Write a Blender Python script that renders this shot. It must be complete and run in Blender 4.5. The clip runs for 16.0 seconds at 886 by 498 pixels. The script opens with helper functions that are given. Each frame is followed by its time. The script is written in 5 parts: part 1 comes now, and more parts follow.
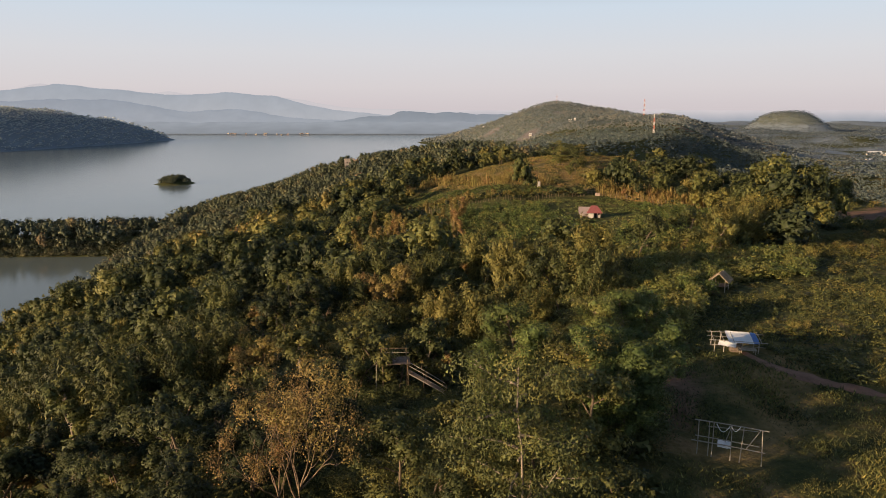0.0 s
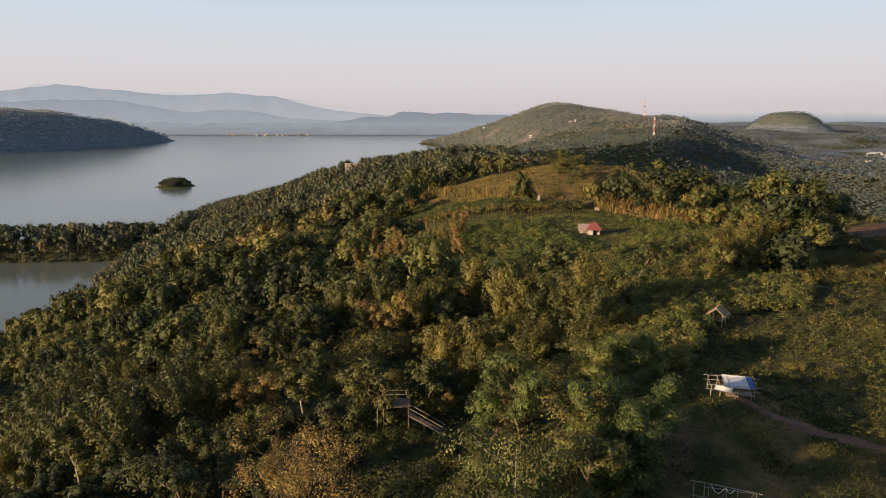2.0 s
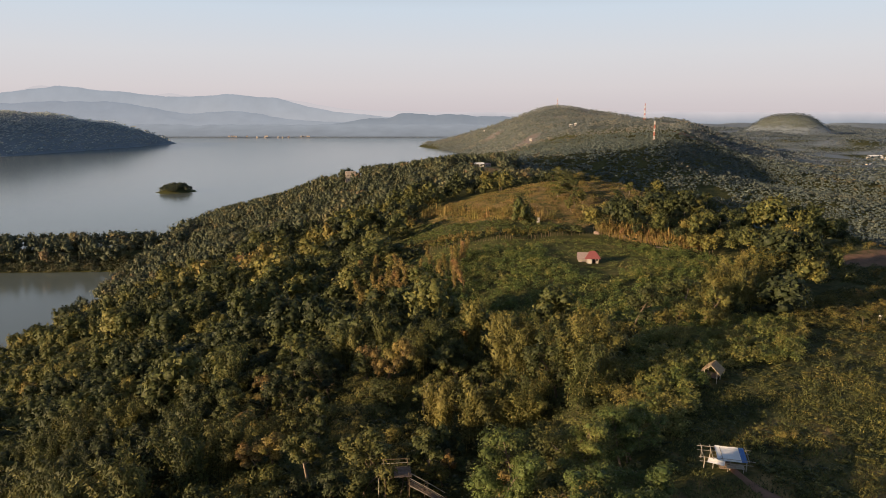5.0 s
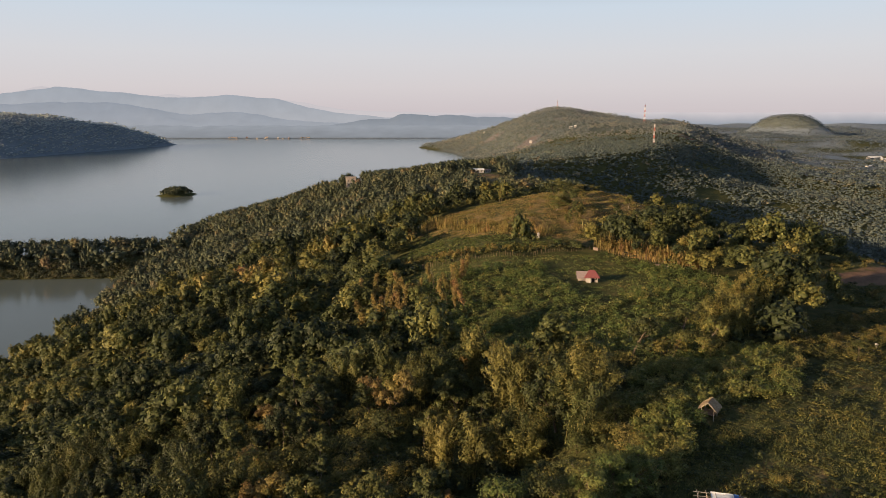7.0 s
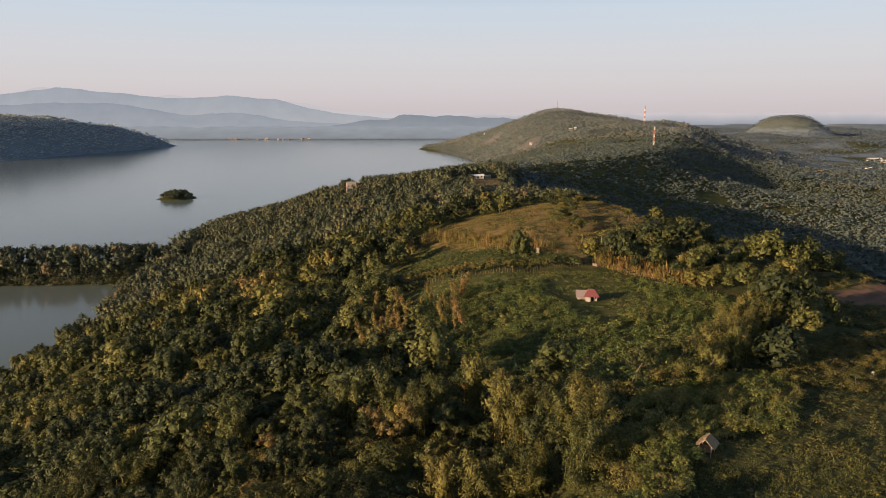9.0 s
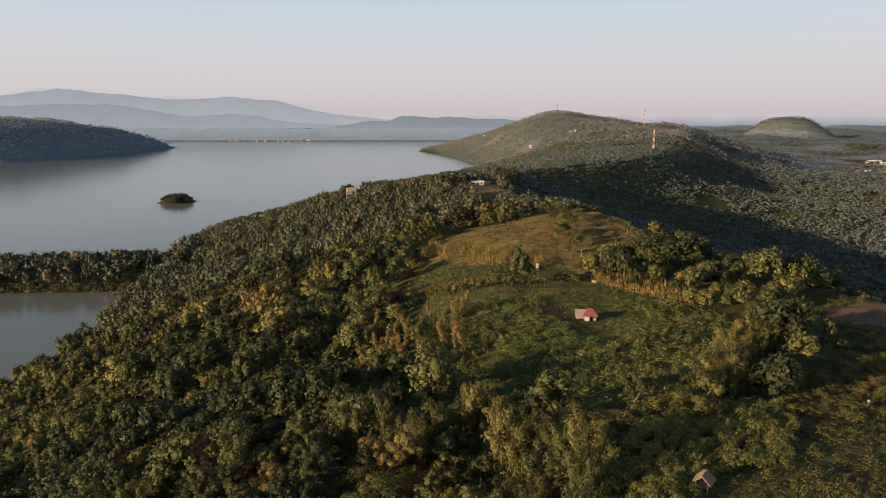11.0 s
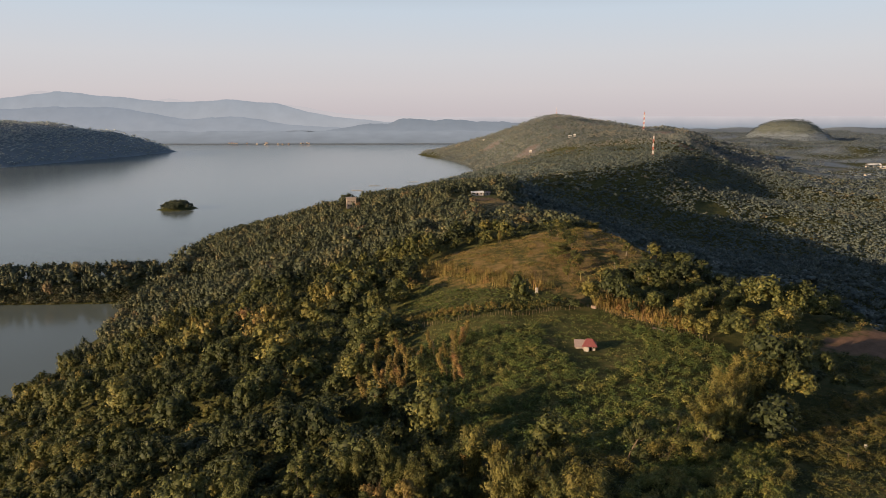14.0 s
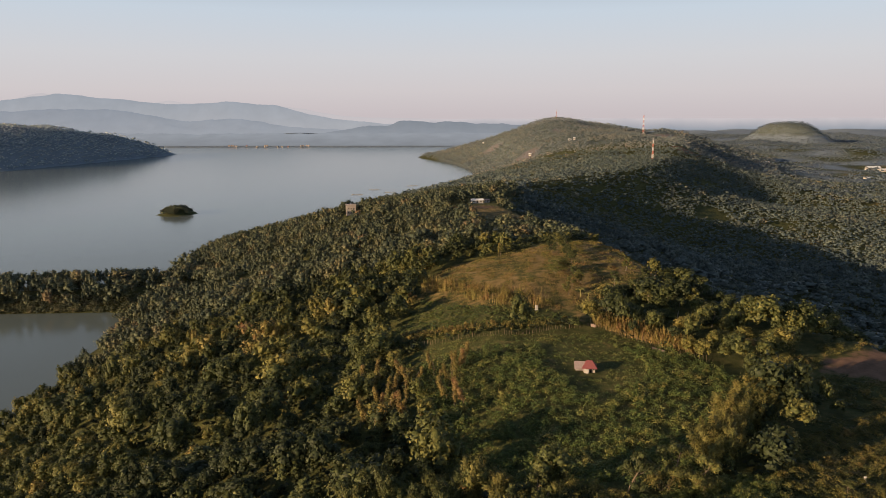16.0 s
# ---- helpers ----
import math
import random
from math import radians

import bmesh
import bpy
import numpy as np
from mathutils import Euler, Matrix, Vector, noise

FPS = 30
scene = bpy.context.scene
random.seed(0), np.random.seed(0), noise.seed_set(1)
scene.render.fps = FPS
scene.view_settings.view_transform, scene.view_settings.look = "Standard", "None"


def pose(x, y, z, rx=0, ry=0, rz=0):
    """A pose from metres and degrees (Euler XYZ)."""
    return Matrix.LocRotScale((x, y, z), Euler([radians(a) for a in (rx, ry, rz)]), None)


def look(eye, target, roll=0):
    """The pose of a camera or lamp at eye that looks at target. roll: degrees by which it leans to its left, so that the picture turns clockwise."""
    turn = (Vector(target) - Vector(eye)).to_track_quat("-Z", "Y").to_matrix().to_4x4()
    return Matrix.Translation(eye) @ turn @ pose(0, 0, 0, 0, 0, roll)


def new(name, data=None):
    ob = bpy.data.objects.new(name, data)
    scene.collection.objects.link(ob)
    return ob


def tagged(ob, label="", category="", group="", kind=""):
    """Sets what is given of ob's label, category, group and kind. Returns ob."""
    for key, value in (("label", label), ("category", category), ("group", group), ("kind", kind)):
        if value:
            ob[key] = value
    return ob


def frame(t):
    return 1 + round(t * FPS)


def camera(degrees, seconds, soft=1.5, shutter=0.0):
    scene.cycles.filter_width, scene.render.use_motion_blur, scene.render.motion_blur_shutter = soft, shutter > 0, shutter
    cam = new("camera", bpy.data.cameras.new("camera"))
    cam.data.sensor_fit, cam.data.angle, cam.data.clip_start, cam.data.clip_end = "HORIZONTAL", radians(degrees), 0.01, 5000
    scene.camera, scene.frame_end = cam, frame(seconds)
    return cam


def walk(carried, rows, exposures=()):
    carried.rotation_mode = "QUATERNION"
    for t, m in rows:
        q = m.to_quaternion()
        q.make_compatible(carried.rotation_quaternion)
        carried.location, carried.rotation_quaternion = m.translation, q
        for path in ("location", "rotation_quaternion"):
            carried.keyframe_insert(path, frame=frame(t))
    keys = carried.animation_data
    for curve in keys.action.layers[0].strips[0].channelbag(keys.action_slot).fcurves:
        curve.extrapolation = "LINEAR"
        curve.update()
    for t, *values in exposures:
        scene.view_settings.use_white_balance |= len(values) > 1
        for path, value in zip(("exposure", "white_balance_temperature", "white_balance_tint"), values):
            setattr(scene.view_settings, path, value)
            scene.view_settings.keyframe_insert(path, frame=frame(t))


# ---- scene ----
# ---- camera ----
cam = camera(66.27, 16.0, soft=0.92)
EYE = 98.0  # the first eye's height over the lake
# seconds, x, y, climb, pitch, yaw, roll
ROWS = [
    (0, -0.0, -0.0, 0.0, -11.403, 0.0, -0.0),
    (0.5, -0.01, -0.02, 0.9, -11.413, 0.005, -0.004),
    (1, -0.01, -0.02, 1.91, -11.415, 0.011, -0.01),
    (1.5, -0.01, -0.01, 2.96, -11.413, 0.017, -0.015),
    (2, 0.01, -0.0, 4.04, -11.41, 0.023, -0.018),
    (2.5, 0.02, -0.0, 5.12, -11.406, 0.029, -0.02),
    (3, 0.04, -0.02, 6.23, -11.401, 0.036, -0.019),
    (3.5, 0.05, -0.03, 7.38, -11.394, 0.043, -0.016),
    (4, 0.07, -0.05, 8.54, -11.387, 0.05, -0.012),
    (6.5, 0.05, -0.28, 14.43, -11.382, 0.061, 0.03),
    (7, 0.04, -0.27, 15.59, -11.385, 0.062, 0.037),
    (7.5, 0.02, -0.25, 16.75, -11.388, 0.063, 0.043),
    (8, 0.01, -0.24, 17.91, -11.389, 0.064, 0.048),
    (8.5, 0.01, -0.23, 19.08, -11.39, 0.064, 0.051),
    (9, 0.02, -0.22, 20.26, -11.39, 0.063, 0.052),
    (11.5, 0.0, -0.31, 26.18, -11.329, 0.046, 0.037),
    (12, 0.0, -0.24, 27.36, -11.317, 0.045, 0.042),
    (12.5, 0.01, -0.15, 28.55, -11.301, 0.042, 0.049),
    (13, 0.02, -0.04, 29.74, -11.282, 0.038, 0.057),
    (13.5, 0.02, 0.08, 30.95, -11.26, 0.035, 0.066),
    (14, 0.01, 0.24, 32.18, -11.234, 0.03, 0.076),
    (14.5, -0.0, 0.41, 33.43, -11.208, 0.025, 0.087),
    (15, -0.02, 0.6, 34.68, -11.181, 0.017, 0.097),
    (15.5, -0.04, 0.79, 35.94, -11.156, 0.009, 0.107),
    (16, -0.06, 0.98, 37.2, -11.13, 0.0, 0.117),
]
walk(cam, [(t, pose(x, y, EYE + z, 90 + pitch, roll, yaw)) for t, x, y, z, pitch, yaw, roll in ROWS],
     [(0, 0.52), (7.5, 0.48), (16, 0.40)])  # the picture darkens a little as the view opens

# ---- light: a low, warm evening sun behind the camera's left, and a clear sky ----
SUN_UP, SUN_AZ = 11.0, 60.0  # degrees over the horizon; the light travels this far round from +y towards +x
travel = Vector((math.sin(radians(SUN_AZ)) * math.cos(radians(SUN_UP)), math.cos(radians(SUN_AZ)) * math.cos(radians(SUN_UP)), -math.sin(radians(SUN_UP))))
sun_data = bpy.data.lights.new("sun", "SUN")
sun_data.energy, sun_data.angle, sun_data.color = 5.0, radians(0.6), (1.0, 0.70, 0.40)
sun = new("sun", sun_data)
sun.matrix_world = look((0, 0, 600), Vector((0, 0, 600)) + travel)
world = bpy.data.worlds.new("evening_sky")
scene.world = world
world.use_nodes = True
wn = world.node_tree.nodes
sky = wn.new("ShaderNodeTexSky")
sky.sky_type, sky.sun_disc = "NISHITA", False
sky.sun_elevation, sky.sun_rotation = radians(SUN_UP), radians(SUN_AZ + 180)
sky.altitude, sky.air_density, sky.dust_density, sky.ozone_density = 100, 1.0, 2.5, 1.5
sky_links = world.node_tree.links
# evening haze: the sky pales and turns rosy towards the horizon, all round
coord, split, height = wn.new("ShaderNodeTexCoord"), wn.new("ShaderNodeSeparateXYZ"), wn.new("ShaderNodeMapRange")
sky_links.new(coord.outputs["Generated"], split.inputs["Vector"])
sky_links.new(split.outputs["Z"], height.inputs["Value"])
height.inputs["From Min"].default_value, height.inputs["From Max"].default_value = 0.0, 0.5
haze = wn.new("ShaderNodeValToRGB")
HAZE = [(0.0, (0.56, 0.50, 0.515)), (0.07, (0.62, 0.575, 0.588)), (0.16, (0.635, 0.63, 0.66)), (0.28, (0.59, 0.66, 0.745)), (0.6, (0.25, 0.31, 0.41)), (1.0, (0.10, 0.145, 0.225))]
while len(haze.color_ramp.elements) < len(HAZE):
    haze.color_ramp.elements.new(0.5)
for e, (p, c) in zip(haze.color_ramp.elements, HAZE):
    e.position, e.color = p, (*c, 1)
sky_links.new(height.outputs["Result"], haze.inputs["Fac"])
thick = wn.new("ShaderNodeMapRange")
sky_links.new(split.outputs["Z"], thick.inputs["Value"])
thick.inputs["From Max"].default_value, thick.inputs["To Min"].default_value, thick.inputs["To Max"].default_value = 0.7, 0.95, 0.5
scaled, blend_sky = wn.new("ShaderNodeVectorMath"), wn.new("ShaderNodeMix")
scaled.operation, blend_sky.data_type = "SCALE", "RGBA"
scaled.inputs["Scale"].default_value = 0.07
sky_links.new(sky.outputs["Color"], scaled.inputs[0])
sky_links.new(thick.outputs["Result"], blend_sky.inputs[0])
sky_links.new(scaled.outputs["Vector"], blend_sky.inputs[6])
sky_links.new(haze.outputs["Color"], blend_sky.inputs[7])
sky_links.new(blend_sky.outputs[2], wn["Background"].inputs["Color"])
wn["Background"].inputs["Strength"].default_value = 0.82

# ---- materials ----
def material(name):
    m = bpy.data.materials.new(name)
    m.use_nodes = True
    t = m.node_tree
    return m, t.nodes, t.links, t.nodes["Principled BSDF"]


def ramp(nodes, stops):
    r = nodes.new("ShaderNodeValToRGB")
    while len(r.color_ramp.elements) < len(stops):
        r.color_ramp.elements.new(0.5)
    for e, (p, c) in zip(r.color_ramp.elements, stops):
        e.position, e.color = p, (*c, 1)
    return r


def noise_tex(nodes, links, scale, detail=4.0, coords="Object"):
    co = nodes.new("ShaderNodeTexCoord")
    n = nodes.new("ShaderNodeTexNoise")
    n.inputs["Scale"].default_value, n.inputs["Detail"].default_value = scale, detail
    links.new(co.outputs[coords], n.inputs["Vector"])
    return n


def maths(nodes, links, op, a, b):
    m = nodes.new("ShaderNodeMath")
    m.operation = op
    for sock, v in zip(m.inputs, (a, b)):
        if isinstance(v, (int, float)):
            sock.default_value = v
        else:
            links.new(v, sock)
    return m.outputs[0]


def plain(name, colour, rough=0.8, metal=0.0, grain=3.0, spread=0.25, bump_by=0.15):
    """A surface of one colour with grain and blotches at two scales, and a fine relief."""
    m, n, l, b = material(name)
    a, c = noise_tex(n, l, grain), noise_tex(n, l, grain * 9)
    f = maths(n, l, "ADD", maths(n, l, "MULTIPLY", a.outputs["Fac"], 0.65), maths(n, l, "MULTIPLY", c.outputs["Fac"], 0.35))
    r = ramp(n, [(0.3, tuple(v * (1 - spread) for v in colour)), (0.7, tuple(min(v * (1 + spread), 0.95) for v in colour))])
    l.new(f, r.inputs["Fac"])
    l.new(r.outputs["Color"], b.inputs["Base Color"])
    b.inputs["Roughness"].default_value, b.inputs["Metallic"].default_value = rough, metal
    bp = n.new("ShaderNodeBump")
    bp.inputs["Strength"].default_value, bp.inputs["Distance"].default_value = bump_by, 0.05
    l.new(c.outputs["Fac"], bp.inputs["Height"])
    l.new(bp.outputs["Normal"], b.inputs["Normal"])
    return m


LEAF_STOPS = [(0.0, (0.037, 0.048, 0.021)), (0.25, (0.096, 0.108, 0.034)), (0.5, (0.208, 0.184, 0.050)), (0.75, (0.285, 0.210, 0.070)), (1.0, (0.330, 0.175, 0.085))]


def leaf_material(name, stops, through_light=0.14, per_object=0.22, per_leaf=0.13, leaf_shade_scale=3.5, contrast=0.38, per_clump=0.17):
    """Leaves: the hue from the tree's own tint, lightness from tree to tree, clump to clump and leaf to leaf, painted
    small leaf shadows, some light through the blade.
    """
    m, n, l, b = material(name)
    at = n.new("ShaderNodeAttribute")
    at.attribute_name = "tint"
    info, geo = n.new("ShaderNodeObjectInfo"), n.new("ShaderNodeNewGeometry")
    t = maths(n, l, "ADD", at.outputs["Fac"], maths(n, l, "MULTIPLY", maths(n, l, "SUBTRACT", info.outputs["Random"], 0.5), per_object))
    t = maths(n, l, "ADD", t, maths(n, l, "MULTIPLY", maths(n, l, "SUBTRACT", geo.outputs["Random Per Island"], 0.5), 0.12))
    r = ramp(n, stops)
    l.new(t, r.inputs["Fac"])
    hsv = n.new("ShaderNodeHueSaturation")
    l.new(r.outputs["Color"], hsv.inputs["Color"])
    clump_by = maths(n, l, "ADD", 1 - per_clump, maths(n, l, "MULTIPLY", maths(n, l, "FRACT", maths(n, l, "MULTIPLY", at.outputs["Fac"], 41.0), 0.0), 2 * per_clump))
    tree_by = maths(n, l, "ADD", 0.82, maths(n, l, "MULTIPLY", maths(n, l, "FRACT", maths(n, l, "MULTIPLY", info.outputs["Random"], 17.0), 0.0), 0.36))
    leaf_by = maths(n, l, "ADD", 1 - per_leaf, maths(n, l, "MULTIPLY", geo.outputs["Random Per Island"], 2 * per_leaf))
    l.new(maths(n, l, "MULTIPLY", leaf_by, maths(n, l, "MULTIPLY", clump_by, tree_by if per_object else 1.0)), hsv.inputs["Value"])
    # noise on the blades stands in for shadows among smaller leaves
    grain = noise_tex(n, l, leaf_shade_scale, 2)
    dapple = n.new("ShaderNodeMapRange")
    l.new(grain.outputs["Fac"], dapple.inputs["Value"])
    dapple.inputs["From Min"].default_value, dapple.inputs["From Max"].default_value = 0.32, 0.68
    dapple.inputs["To Min"].default_value, dapple.inputs["To Max"].default_value = 1 - contrast, 1 + contrast
    mul = n.new("ShaderNodeMix")
    mul.data_type, mul.blend_type = "RGBA", "MULTIPLY"
    mul.inputs[0].default_value = 1.0
    l.new(hsv.outputs["Color"], mul.inputs[6])
    l.new(dapple.outputs["Result"], mul.inputs[7])
    l.new(mul.outputs[2], b.inputs["Base Color"])
    b.inputs["Roughness"].default_value = 0.62
    b.inputs["Specular IOR Level"].default_value = 0.3
    tr = n.new("ShaderNodeBsdfTranslucent")
    l.new(mul.outputs[2], tr.inputs["Color"])
    mix = n.new("ShaderNodeMixShader")
    mix.inputs["Fac"].default_value = through_light
    l.new(b.outputs["BSDF"], mix.inputs[1])
    l.new(tr.outputs["BSDF"], mix.inputs[2])
    l.new(mix.outputs["Shader"], n["Material Output"].inputs["Surface"])
    return m


LEAF = leaf_material("leaf", LEAF_STOPS)
# ridge and shore leaves: some distance haze painted in, lighter and bluer
HAZED_FAR_LEAF = leaf_material("hazed_far_leaf", [(0.0, (0.072, 0.088, 0.055)), (0.3, (0.125, 0.135, 0.072)), (0.6, (0.205, 0.178, 0.092)), (1.0, (0.27, 0.165, 0.095))], 0.10, 0.0, 0.25, 1.6)
LUSH_LEAF = leaf_material("lush_leaf", [(0.0, (0.060, 0.090, 0.027)), (0.3, (0.124, 0.158, 0.043)), (0.6, (0.225, 0.208, 0.060)), (1.0, (0.31, 0.19, 0.075))])
# from here on, distance haze is painted into the leaf colours, pale and bluish
HAZED_VALLEY_LEAF = leaf_material("hazed_slope_leaf", [(0.0, (0.106, 0.136, 0.134)), (0.5, (0.136, 0.160, 0.130)), (1.0, (0.205, 0.180, 0.118))], 0.08, 0.0, 0.10, 0.8, 0.22)
# hill woods at two kilometres: greyed and lightened by painted haze
HAZED_HILL_LEAF = leaf_material("hazed_hill_leaf", [(0.0, (0.155, 0.185, 0.190)), (0.5, (0.205, 0.218, 0.190)), (1.0, (0.31, 0.262, 0.205))], 0.05, 0.0, 0.12, 0.3, 0.25)
# headland: far paler than foliage is, the haze before it put into the colour
HAZED_SHORE_LEAF = leaf_material("hazed_headland_leaf", [(0.0, (0.49, 0.525, 0.52)), (0.5, (0.52, 0.55, 0.525)), (1.0, (0.56, 0.55, 0.49))], 0.05, 0.0, 0.12, 0.4, 0.2)
# woods of the plain: blue-grey of the air painted over the green
HAZED_PLAIN_LEAF = leaf_material("hazed_valley_leaf", [(0.0, (0.088, 0.118, 0.145)), (0.5, (0.110, 0.135, 0.148)), (1.0, (0.17, 0.175, 0.150))], 0.05, 0.0, 0.08, 0.3, 0.15)
BARK = plain("bark", (0.16, 0.12, 0.085), 0.9, 0, 4, 0.4, 0.4)
PALE_BARK = plain("pale_bark", (0.27, 0.225, 0.18), 0.85, 0, 4, 0.3, 0.3)
CULM = plain("bamboo_culm", (0.30, 0.26, 0.09), 0.6, 0, 4, 0.35, 0.1)
POLE = plain("weathered_pole", (0.40, 0.36, 0.30), 0.8, 0, 6, 0.3, 0.2)
STAKE = plain("rough_stake", (0.20, 0.145, 0.095), 0.9, 0, 6, 0.4, 0.3)
PLANK = plain("weathered_plank", (0.20, 0.15, 0.12), 0.85, 0, 5, 0.35, 0.3)
THATCH = plain("thatch", (0.44, 0.35, 0.24), 0.95, 0, 8, 0.4, 0.6)
DIRT = plain("red_dirt", (0.23, 0.125, 0.085), 0.95, 0, 0.8, 0.35, 0.5)
TARP = plain("white_tarp", (0.86, 0.86, 0.87), 0.5, 0, 2, 0.08, 0.3)
BLUE = plain("blue_tarp", (0.07, 0.18, 0.48), 0.5, 0, 2, 0.15, 0.3)
RED_ROOF = plain("red_roof_sheet", (0.27, 0.085, 0.085), 0.6, 0, 3, 0.25, 0.2)
FADED_ROOF = plain("faded_roof_sheet", (0.33, 0.26, 0.25), 0.65, 0, 3, 0.2, 0.2)
RENDER = plain("whitewash", (0.54, 0.50, 0.46), 0.85, 0, 1.5, 0.15, 0.15)
CONCRETE = plain("weathered_concrete", (0.42, 0.36, 0.325), 0.9, 0, 0.5, 0.25, 0.3)
BLOCKWORK = plain("raw_blockwork", (0.26, 0.195, 0.165), 0.9, 0, 2, 0.25, 0.3)
# near-black for flat panels: the shade within doors and windows, painted
DARK = plain("painted_inside_shade", (0.03, 0.027, 0.025), 0.9)
RED_STEEL = plain("red_tower_paint", (0.46, 0.16, 0.12), 0.6, 0, 1, 0.15, 0.05)
WHITE_STEEL = plain("white_tower_paint", (0.58, 0.56, 0.55), 0.6, 0, 1, 0.1, 0.05)


def ground_material():
    """Earth and low herbs: green, dry gold and bare red soil, told apart by what grows there; far land gets painted
    haze.
    """
    m, n, l, b = material("ground")
    big, mid, fine = noise_tex(n, l, 0.035, 5), noise_tex(n, l, 0.35, 5), noise_tex(n, l, 2.6, 6)
    f = maths(n, l, "ADD", maths(n, l, "MULTIPLY", mid.outputs["Fac"], 0.6), maths(n, l, "MULTIPLY", fine.outputs["Fac"], 0.4))
    green = ramp(n, [(0.32, (0.042, 0.051, 0.018)), (0.5, (0.086, 0.091, 0.031)), (0.68, (0.155, 0.13, 0.052))])
    gold = ramp(n, [(0.32, (0.14, 0.10, 0.042)), (0.5, (0.235, 0.165, 0.070)), (0.68, (0.34, 0.235, 0.110))])
    soil = ramp(n, [(0.32, (0.13, 0.080, 0.056)), (0.6, (0.24, 0.145, 0.098))])
    for r in (green, gold, soil):
        l.new(f, r.inputs["Fac"])
    dry, bare = n.new("ShaderNodeAttribute"), n.new("ShaderNodeAttribute")
    dry.attribute_name, bare.attribute_name = "dry", "bare"

    def blend(at, one, two):
        e = maths(n, l, "ADD", at.outputs["Fac"], maths(n, l, "MULTIPLY", maths(n, l, "SUBTRACT", mid.outputs["Fac"], 0.5), 0.9))
        st = n.new("ShaderNodeMapRange")
        st.interpolation_type = "SMOOTHSTEP"
        st.inputs["From Min"].default_value, st.inputs["From Max"].default_value = 0.3, 0.7
        l.new(e, st.inputs["Value"])
        mx = n.new("ShaderNodeMix")
        mx.data_type = "RGBA"
        l.new(st.outputs["Result"], mx.inputs[0])
        l.new(one, mx.inputs[6])
        l.new(two, mx.inputs[7])
        return mx.outputs[2]

    # pale: a haze colour laid over far ground
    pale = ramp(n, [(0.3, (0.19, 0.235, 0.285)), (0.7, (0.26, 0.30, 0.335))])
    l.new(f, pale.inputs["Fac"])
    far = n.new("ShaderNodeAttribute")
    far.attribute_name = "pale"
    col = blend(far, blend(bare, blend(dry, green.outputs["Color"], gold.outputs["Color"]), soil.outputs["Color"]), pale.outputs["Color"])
    hsv = n.new("ShaderNodeHueSaturation")
    l.new(col, hsv.inputs["Color"])
    l.new(maths(n, l, "ADD", 0.7, maths(n, l, "MULTIPLY", big.outputs["Fac"], 0.6)), hsv.inputs["Value"])
    l.new(hsv.outputs["Color"], b.inputs["Base Color"])
    b.inputs["Roughness"].default_value = 0.95
    b.inputs["Specular IOR Level"].default_value = 0.15
    bp = n.new("ShaderNodeBump")
    bp.inputs["Strength"].default_value, bp.inputs["Distance"].default_value = 0.7, 0.4
    l.new(fine.outputs["Fac"], bp.inputs["Height"])
    l.new(bp.outputs["Normal"], b.inputs["Normal"])
    return m


def water_material():
    """Calm, slightly silty lake water, with faint ripples."""
    m, n, l, b = material("lake_water")
    b.inputs["Base Color"].default_value = (0.150, 0.180, 0.168, 1)
    b.inputs["Roughness"].default_value = 0.15
    b.inputs["IOR"].default_value = 1.33
    small, wide = noise_tex(n, l, 0.9, 3), noise_tex(n, l, 0.012, 3)
    bp = n.new("ShaderNodeBump")
    bp.inputs["Distance"].default_value = 0.08
    l.new(maths(n, l, "ADD", 0.05, maths(n, l, "MULTIPLY", wide.outputs["Fac"], 0.3)), bp.inputs["Strength"])
    l.new(small.outputs["Fac"], bp.inputs["Height"])
    l.new(bp.outputs["Normal"], b.inputs["Normal"])
    return m


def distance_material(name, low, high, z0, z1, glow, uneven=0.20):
    """A far range: haze painted as a glowing pale colour, from foot to crest."""
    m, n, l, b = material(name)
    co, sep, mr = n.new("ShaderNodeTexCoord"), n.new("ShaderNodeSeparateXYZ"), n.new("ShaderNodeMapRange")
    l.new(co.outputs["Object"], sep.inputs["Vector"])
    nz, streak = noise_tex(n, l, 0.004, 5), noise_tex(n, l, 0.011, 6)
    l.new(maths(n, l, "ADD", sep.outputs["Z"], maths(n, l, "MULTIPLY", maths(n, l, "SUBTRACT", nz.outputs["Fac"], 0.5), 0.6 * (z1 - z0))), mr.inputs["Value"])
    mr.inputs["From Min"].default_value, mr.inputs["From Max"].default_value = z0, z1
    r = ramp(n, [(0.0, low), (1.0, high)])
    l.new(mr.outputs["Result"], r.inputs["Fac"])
    tone = n.new("ShaderNodeHueSaturation")  # uneven tone over the slopes, at random
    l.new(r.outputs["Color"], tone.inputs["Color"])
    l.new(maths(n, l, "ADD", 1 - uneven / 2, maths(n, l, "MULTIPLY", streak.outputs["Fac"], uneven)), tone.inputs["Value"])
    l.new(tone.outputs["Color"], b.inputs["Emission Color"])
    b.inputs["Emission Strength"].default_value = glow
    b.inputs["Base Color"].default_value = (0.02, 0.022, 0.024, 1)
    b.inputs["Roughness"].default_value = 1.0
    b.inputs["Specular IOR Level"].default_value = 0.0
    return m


GROUND, WATER = ground_material(), water_material()

